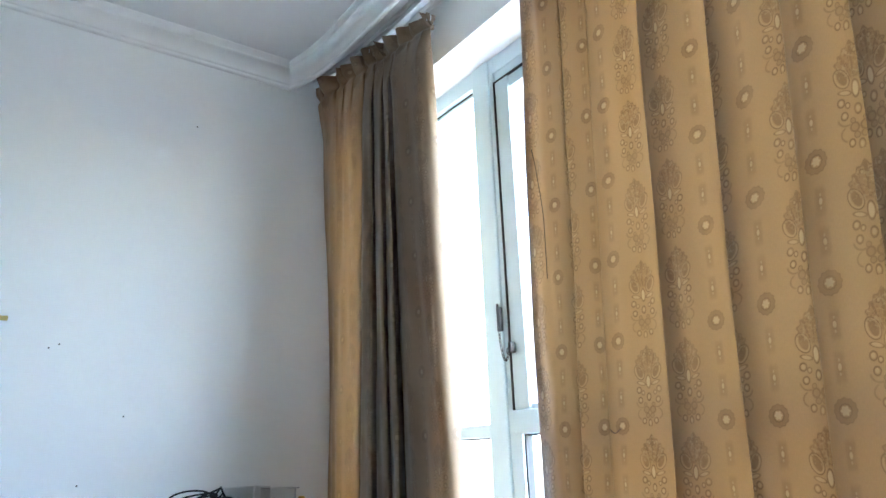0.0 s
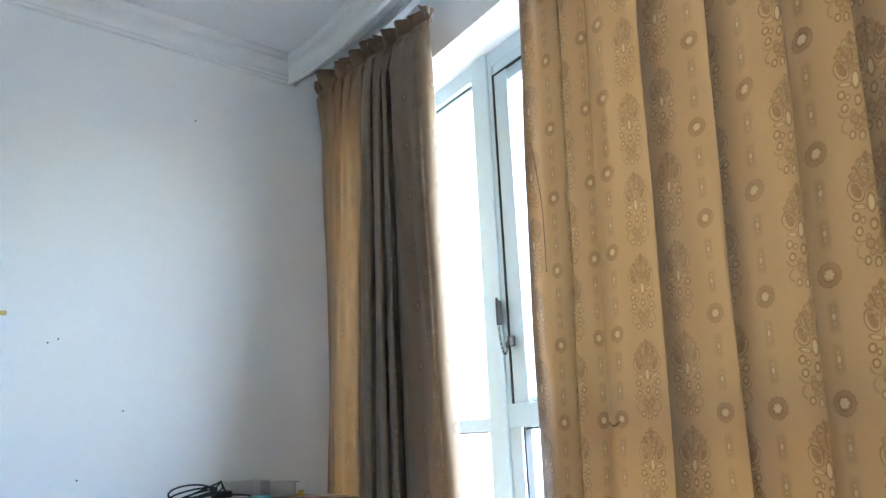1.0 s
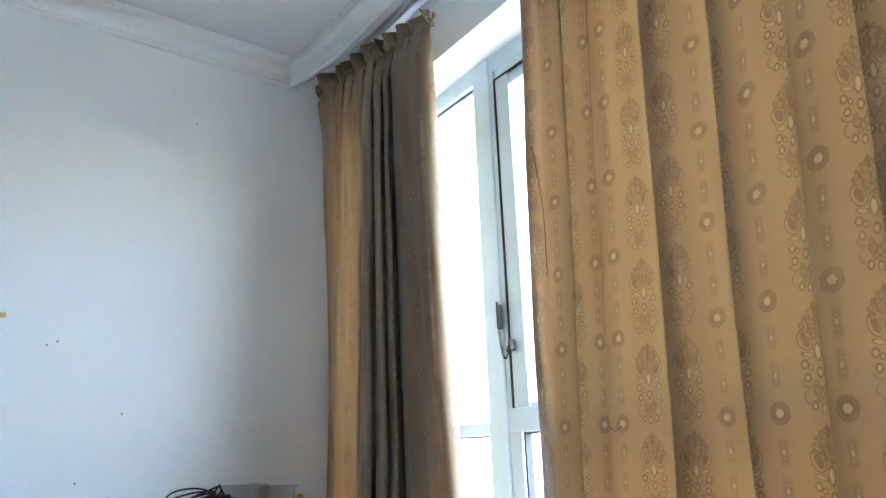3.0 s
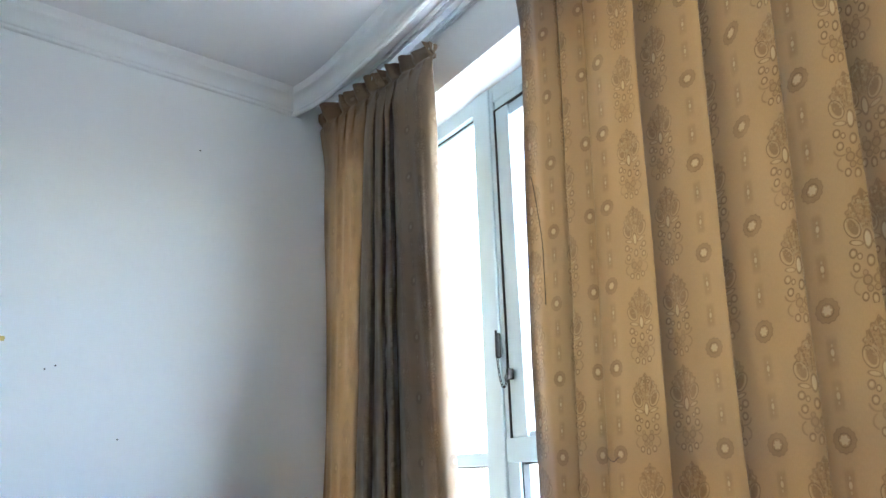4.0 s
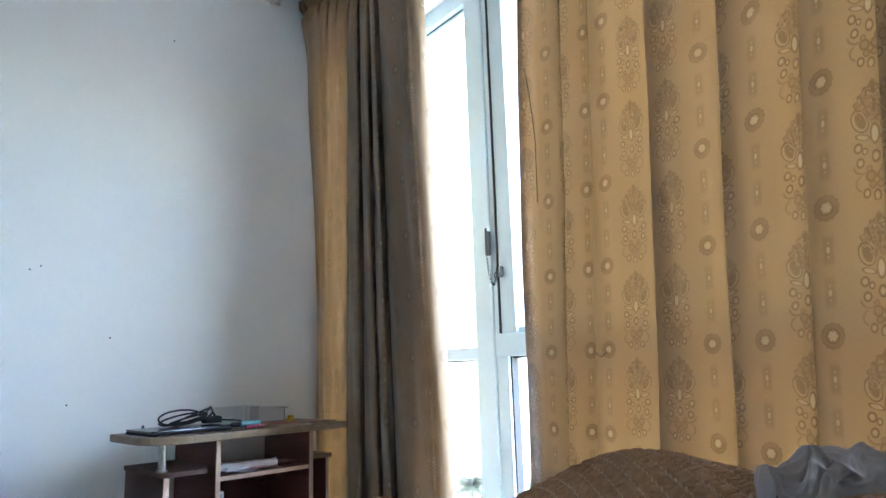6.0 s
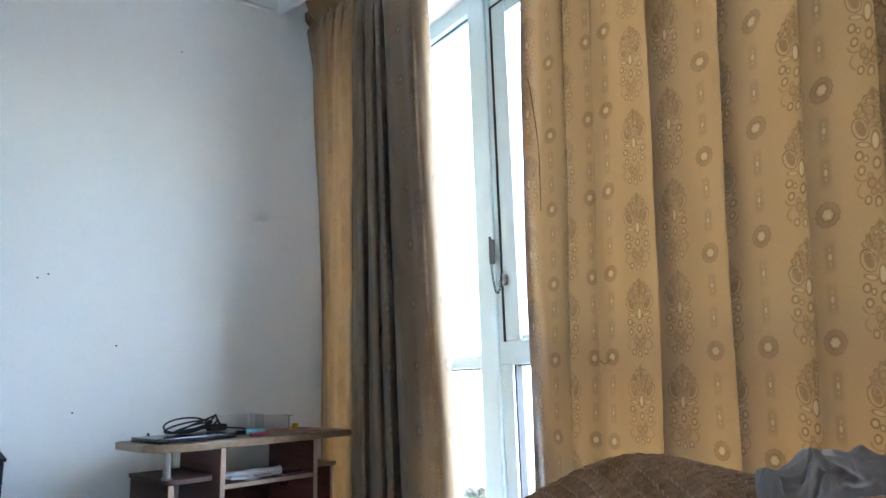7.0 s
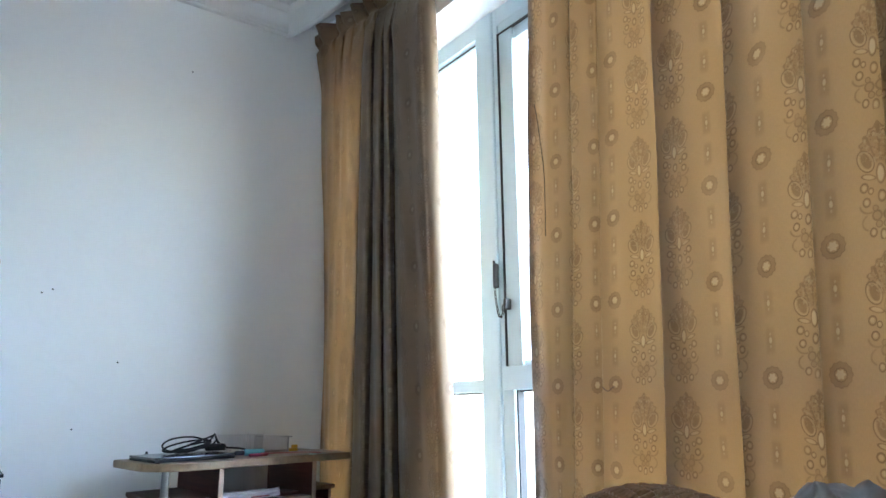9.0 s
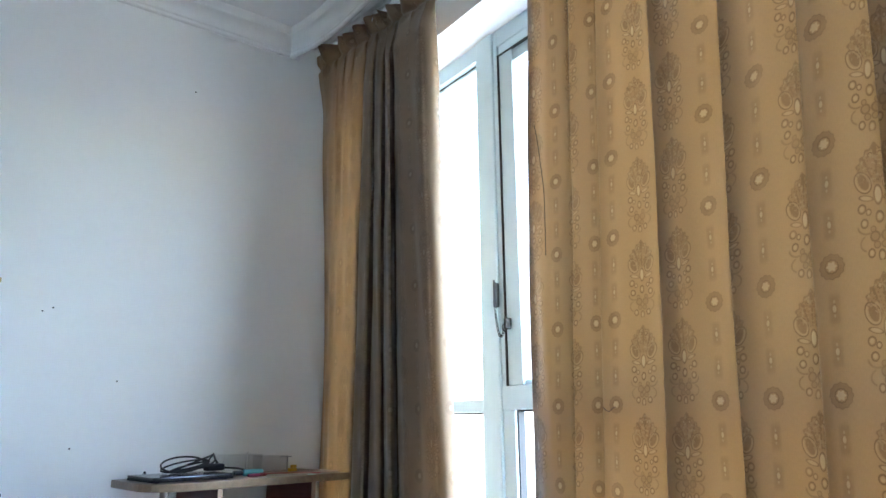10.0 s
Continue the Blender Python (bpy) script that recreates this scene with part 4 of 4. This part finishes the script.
# black loudspeaker by the wall
spk = thing("loudspeaker", "tall matt black loudspeaker standing by the wall", "speaker", (0.18, -1.41, 0.0), 0)
part("body", box(-0.14, -0.16, 0.02, 0.14, 0.16, 0.735, 0.008), M_BLACK, spk)
part("top_plate", box(-0.145, -0.165, 0.736, 0.145, 0.165, 0.746, 0.003), M_BLACK, spk)
part("plinth", box(-0.13, -0.15, 0.0, 0.13, 0.15, 0.02), M_BLACK_RUB, spk)
part("woofer", cylinder(0.10, 0.012, (0.142, 0, 0.3), "x", 28, 0.003), M_BLACK_RUB, spk)
part("tweeter", cylinder(0.035, 0.012, (0.142, 0, 0.6), "x", 20, 0.003), M_BLACK_RUB, spk)

# small marks on the wall
for y, z in ((-0.733, 2.34), (-1.152, 1.352), (-1.184, 1.337), (-0.913, 1.097), (-1.041, 0.859)):
    nail = thing("nail", "small dark nail driven into the white wall", "nail", (0.0, y, z), 0, "nails in the wall")
    part("head", cylinder(0.0032, 0.003, (0.0025, 0, 0), "x", 8, 0.0008), M_MARK, nail)
    part("shank", cylinder(0.0014, 0.006, (-0.002, 0, 0), "x", 6), M_MARK, nail)
tape = thing("tape_piece", "torn piece of yellow tape stuck to the wall", "tape", (0.0, -1.338, 1.434))
part("strip", box(0.0005, -0.016, -0.009, 0.002, 0.016, 0.008), M_TAPE, tape)
part("curl", tube([(0.002, 0.012, 0.008), (0.006, 0.016, 0.004), (0.004, 0.016, -0.006)], 0.0015, 5), M_TAPE, tape)

# ---------------------------------------------------------------- bed
bed = thing("bed", "low wooden bed with a thick mattress", "bed", (2.32, -1.27, 0.0))
part("bed_base", box(-0.80, -0.68, 0.10, 0.90, 0.68, 0.36, 0.01), M_BEDWOOD, bed)
part("mattress", box(-0.79, -0.67, 0.36, 0.89, 0.67, 0.615, 0.04, 3), M_SHEET, bed)
for x in (-0.72, 0.82):
    for y in (-0.60, 0.60):
        part("leg", box(x - 0.04, y - 0.04, 0.0, x + 0.04, y + 0.04, 0.10, 0.005), M_BEDWOOD, bed)


def smooth(x, a, b):
    t = np.clip((x - a) / (b - a), 0.0, 1.0)
    return t * t * (3 - 2 * t)


def bed_height(x, y):
    """The blanket's large form: flat over the mattress, a heap of bedding by the window, a tuck at the foot end."""
    z = 0.545 + 0.055 * smooth(y, -1.0, -0.55)
    ridge = np.exp(-((y + 0.44) / np.where(y < -0.44, 0.23, 0.17)) ** 2)
    z = z + 0.198 * smooth(x, 1.46, 2.02) * ridge
    z = z - 0.034 * smooth(x, 1.98, 2.4) * ridge
    z = z + 0.034 * np.exp(-((x - 1.135) / 0.042) ** 2 - ((y + 0.44) / 0.07) ** 2) - 0.02 * smooth(x, 1.45, 1.2)
    z = z + 0.008 * np.sin(x * 9 + y * 4) * np.sin(y * 8 - x * 3)
    foot = np.minimum(1.06 + 1.45 * np.maximum(-0.47 - y, 0), 1.75)
    fall = smooth(x, foot, foot - 0.07) + smooth(y, -0.33, -0.26)
    return z - 0.26 * np.clip(fall, 0, 1)


BED_SCALE, BED_PIVOT = 0.75, np.array([2.745, -1.40, 0.94])


def nearer(p):
    return BED_PIVOT + BED_SCALE * (np.asarray(p) - BED_PIVOT)


xs = np.concatenate([np.linspace(0.99, 1.10, 16, endpoint=False), np.linspace(1.10, 2.44, 1260, endpoint=False), np.linspace(2.44, 3.19, 50)])
ys = np.concatenate([np.linspace(-2.1, -0.76, 60, endpoint=False), np.linspace(-0.76, -0.25, 480)])
X, Y = np.meshgrid(xs, ys)
Z = bed_height(X, Y)
q = X * -RIB.y + Y * RIB.x + 0.004 * np.sin(X * 11 + Y * 5)
s = X * RIB.x + Y * RIB.y
row = np.floor(q / RIB_PITCH + 0.5)
inside = np.abs((q / RIB_PITCH + 0.5) % 1.0 - 0.5) * 2          # 1 at the seam between ribs, 0 in the middle
prof = np.sqrt(np.clip(1 - inside ** 7, 0, 1))
jit = np.sin(row * 12.9898) * 43.758
bend = 1.1 * np.sin(s * 31 + row) + 0.9 * np.sin(q * 190 + s * 25) + 0.8 * np.sin(s * 83 + 3 * row)
puff = np.abs(np.sin(s / PUFF * math.pi + jit + bend * 0.30 + 0.8 * inside ** 2)) ** 0.7
lump = 0.82 + 0.18 * np.sin(s * 47 + row * 2.1) * np.sin(q * 170 + 2 * np.sin(s * 60))
fine = (X > 1.09) & (X < 2.45) & (Y > -0.77)
Z = Z + np.where(fine, prof * (0.001 + 0.0115 * puff * lump), 0.006)
side = np.where(fine, prof * 0.003 * np.cos(s / PUFF * math.tau * 0.5 + jit), 0)
V = nearer(np.stack([X + side, Y + side * 0.6, Z], -1).reshape(-1, 3))
ny, nx = X.shape
ii = np.arange(ny * nx).reshape(ny, nx)
F = np.stack([ii[:-1, :-1], ii[:-1, 1:], ii[1:, 1:], ii[1:, :-1]], -1).reshape(-1, 4)
me = bpy.data.meshes.new("blanket")
me.from_pydata(V.tolist(), [], F.tolist())
me.polygons.foreach_set("use_smooth", [True] * len(me.polygons))
me.materials.append(M_BLANKET)
tagged(new("blanket", me), "heaped brown ribbed chenille blanket spread over the bed", "blanket")

# crumpled garment lying on the blanket
shirt = thing("crumpled_garment", "crumpled pale grey garment with a black strap on the blanket", "clothing")


def crease(U, W, a, b, wide, high, bow=0.0):
    """A fold of the cloth along one line of its surface: sharp along the crest, soft at its sides."""
    ax, ay = a
    dx, dy = b[0] - ax, b[1] - ay
    ln = math.hypot(dx, dy)
    t = ((U - ax) * dx + (W - ay) * dy) / ln ** 2
    d = ((U - ax) * -dy + (W - ay) * dx) / ln + bow * (1 - (2 * t - 1) ** 2)
    ends = np.clip(1.15 - np.abs(2 * t - 1) ** 3, 0, 1) * (np.abs(2 * t - 1) < 1.05)
    return 1.5 * high * np.exp(-np.abs(d) / (0.75 * wide)) * ends


def crumple(U, W, ang, stretch, scale, seed):
    c, s_ = math.cos(ang), math.sin(ang)
    u, v = (U * c + W * s_) * scale / stretch, (-U * s_ + W * c) * scale
    out = np.empty_like(u)
    for i in np.ndindex(u.shape):
        out[i] = 1 - 2.4 * abs(noise.noise(Vector((u[i], v[i], seed))))
    return out


# the bundle lies across the view: its long axis, and the way to its far side
ACROSS, AWAY = np.array([0.62, 0.785]), np.array([-0.785, 0.62])
SHIRT_AT = np.array([2.318, -0.498])


def bundle(name, outline, deep, seed, folds, rough=0.006, shift=0.0, label=""):
    """Cloth heaped in a roll. outline: (along, front, height) at stations of its length."""
    n, m = 170, 96
    st = spline(outline, n)
    U = np.repeat(st[:, 0][:, None], m, 1)
    k = np.linspace(0, 1, m)[None, :]
    ang = math.pi * k
    high, front = st[:, 2][:, None], st[:, 1][:, None]
    span = np.minimum(deep, 0.4 * deep + 1.1 * high)
    back = front + span * (1 - np.cos(ang)) / 2
    up = high * np.sin(ang) ** 0.75
    W = k * 0.16
    f = sum(crease(U, W, *fold) for fold in folds) if folds else 0 * U
    f = f + rough * crumple(U, W, 0.55, 3.5, 26, seed) + 0.6 * rough * crumple(U, W, -0.5, 3.0, 44, seed + 4) + 0.2 * rough * crumple(U, W, 1.3, 2.5, 90, seed + 8)
    ease = np.clip(np.sin(ang) * 3, 0, 1) * np.clip(high / 0.02, 0, 1)
    back = back - f * ease * np.cos(ang) * 1.0
    up = up + f * ease * np.sin(ang) * 0.8
    up, back, U = up * 0.80, back * 0.85 + 0.008, U * 0.758 - 0.017
    x = SHIRT_AT[0] + ACROSS[0] * U + AWAY[0] * (back + shift)
    y = SHIRT_AT[1] + ACROSS[1] * U + AWAY[1] * (back + shift)
    z = np.minimum(bed_height(x, y), 0.80) + 0.010 + np.maximum(up, 0)
    V = nearer(np.stack([x, y, z], -1).reshape(-1, 3))
    ii = np.arange(n * m).reshape(n, m)
    F = np.stack([ii[:-1, :-1], ii[1:, :-1], ii[1:, 1:], ii[:-1, 1:]], -1).reshape(-1, 4)
    me = bpy.data.meshes.new(name)
    me.from_pydata(V.tolist(), [], F.tolist())
    me.polygons.foreach_set("use_smooth", [True] * len(me.polygons))
    me.materials.append(M_GARMENT)
    ob = new(name, me)
    ob.parent = shirt
    if label:
        ob["label"] = label
    return ob


bundle("body", [(-0.062, 0.030, 0.002), (-0.058, 0.026, 0.010), (-0.051, 0.018, 0.030), (-0.044, 0.006, 0.044), (-0.030, -0.012, 0.043), (-0.008, -0.016, 0.050), (0.018, -0.004, 0.062),
                (0.040, 0.006, 0.062), (0.075, 0.006, 0.058), (0.120, 0.006, 0.062), (0.175, 0.010, 0.062), (0.235, 0.02, 0.034), (0.250, 0.03, 0.010)], 0.085, 2.0,
       [((-0.030, 0.035), (0.022, 0.078), 0.006, 0.013, 0.004), ((-0.018, 0.050), (0.016, 0.066), 0.004, -0.014),
        ((0.020, 0.078), (0.085, 0.016), 0.007, 0.014, 0.012), ((-0.010, 0.020), (0.040, 0.030), 0.006, 0.011, -0.008),
        ((0.028, 0.030), (0.048, 0.040), 0.007, -0.016), ((0.044, 0.012), (0.068, 0.022), 0.006, -0.014),
        ((0.045, 0.018), (0.100, 0.012), 0.004, 0.010, 0.006), ((0.090, 0.070), (0.135, 0.025), 0.008, 0.010, -0.01),
        ((-0.055, 0.030), (-0.046, 0.085), 0.004, 0.010), ((-0.040, 0.030), (-0.035, 0.075), 0.006, -0.008)], 0.0075)
bundle("sleeve", [(-0.078, 0.012, 0.004), (-0.074, 0.010, 0.016), (-0.062, 0.008, 0.022), (-0.048, 0.010, 0.020), (-0.036, 0.014, 0.010)], 0.035, 5.3, [], 0.003)
bundle("hem", [(-0.064, -0.034, 0.003), (-0.058, -0.036, 0.010), (-0.046, -0.030, 0.014), (-0.030, -0.026, 0.012), (-0.018, -0.022, 0.004)], 0.030, 9.1, [], 0.002)
# strap lying round the lower front of the bundle
bm = bmesh.new()
prev = None
for a, b, up in spline([(-0.0560, 0.004, 0.034), (-0.0535, -0.006, 0.026), (-0.044, -0.014, 0.017), (-0.030, -0.022, 0.009), (-0.016, -0.026, 0.005), (0.002, -0.022, 0.004)], 26):
    c = SHIRT_AT + ACROSS * (a * 0.758 - 0.019) + AWAY * (b * 0.85 + 0.004)
    g = float(bed_height(c[0], c[1])) + 0.010 + up * 0.8
    cur = [bm.verts.new(nearer((c[0] + AWAY[0] * o, c[1] + AWAY[1] * o, g + dz)).tolist()) for o, dz in ((0, -0.005), (-0.0015, 0.0), (0.001, 0.006), (0.005, 0.006), (0.005, -0.005))]
    if prev:
        for j in range(5):
            bm.faces.new((prev[j], cur[j], cur[(j + 1) % 5], prev[(j + 1) % 5]))
    prev = cur
part("strap", bm, M_STRAP, shirt, "black webbing strap", True)
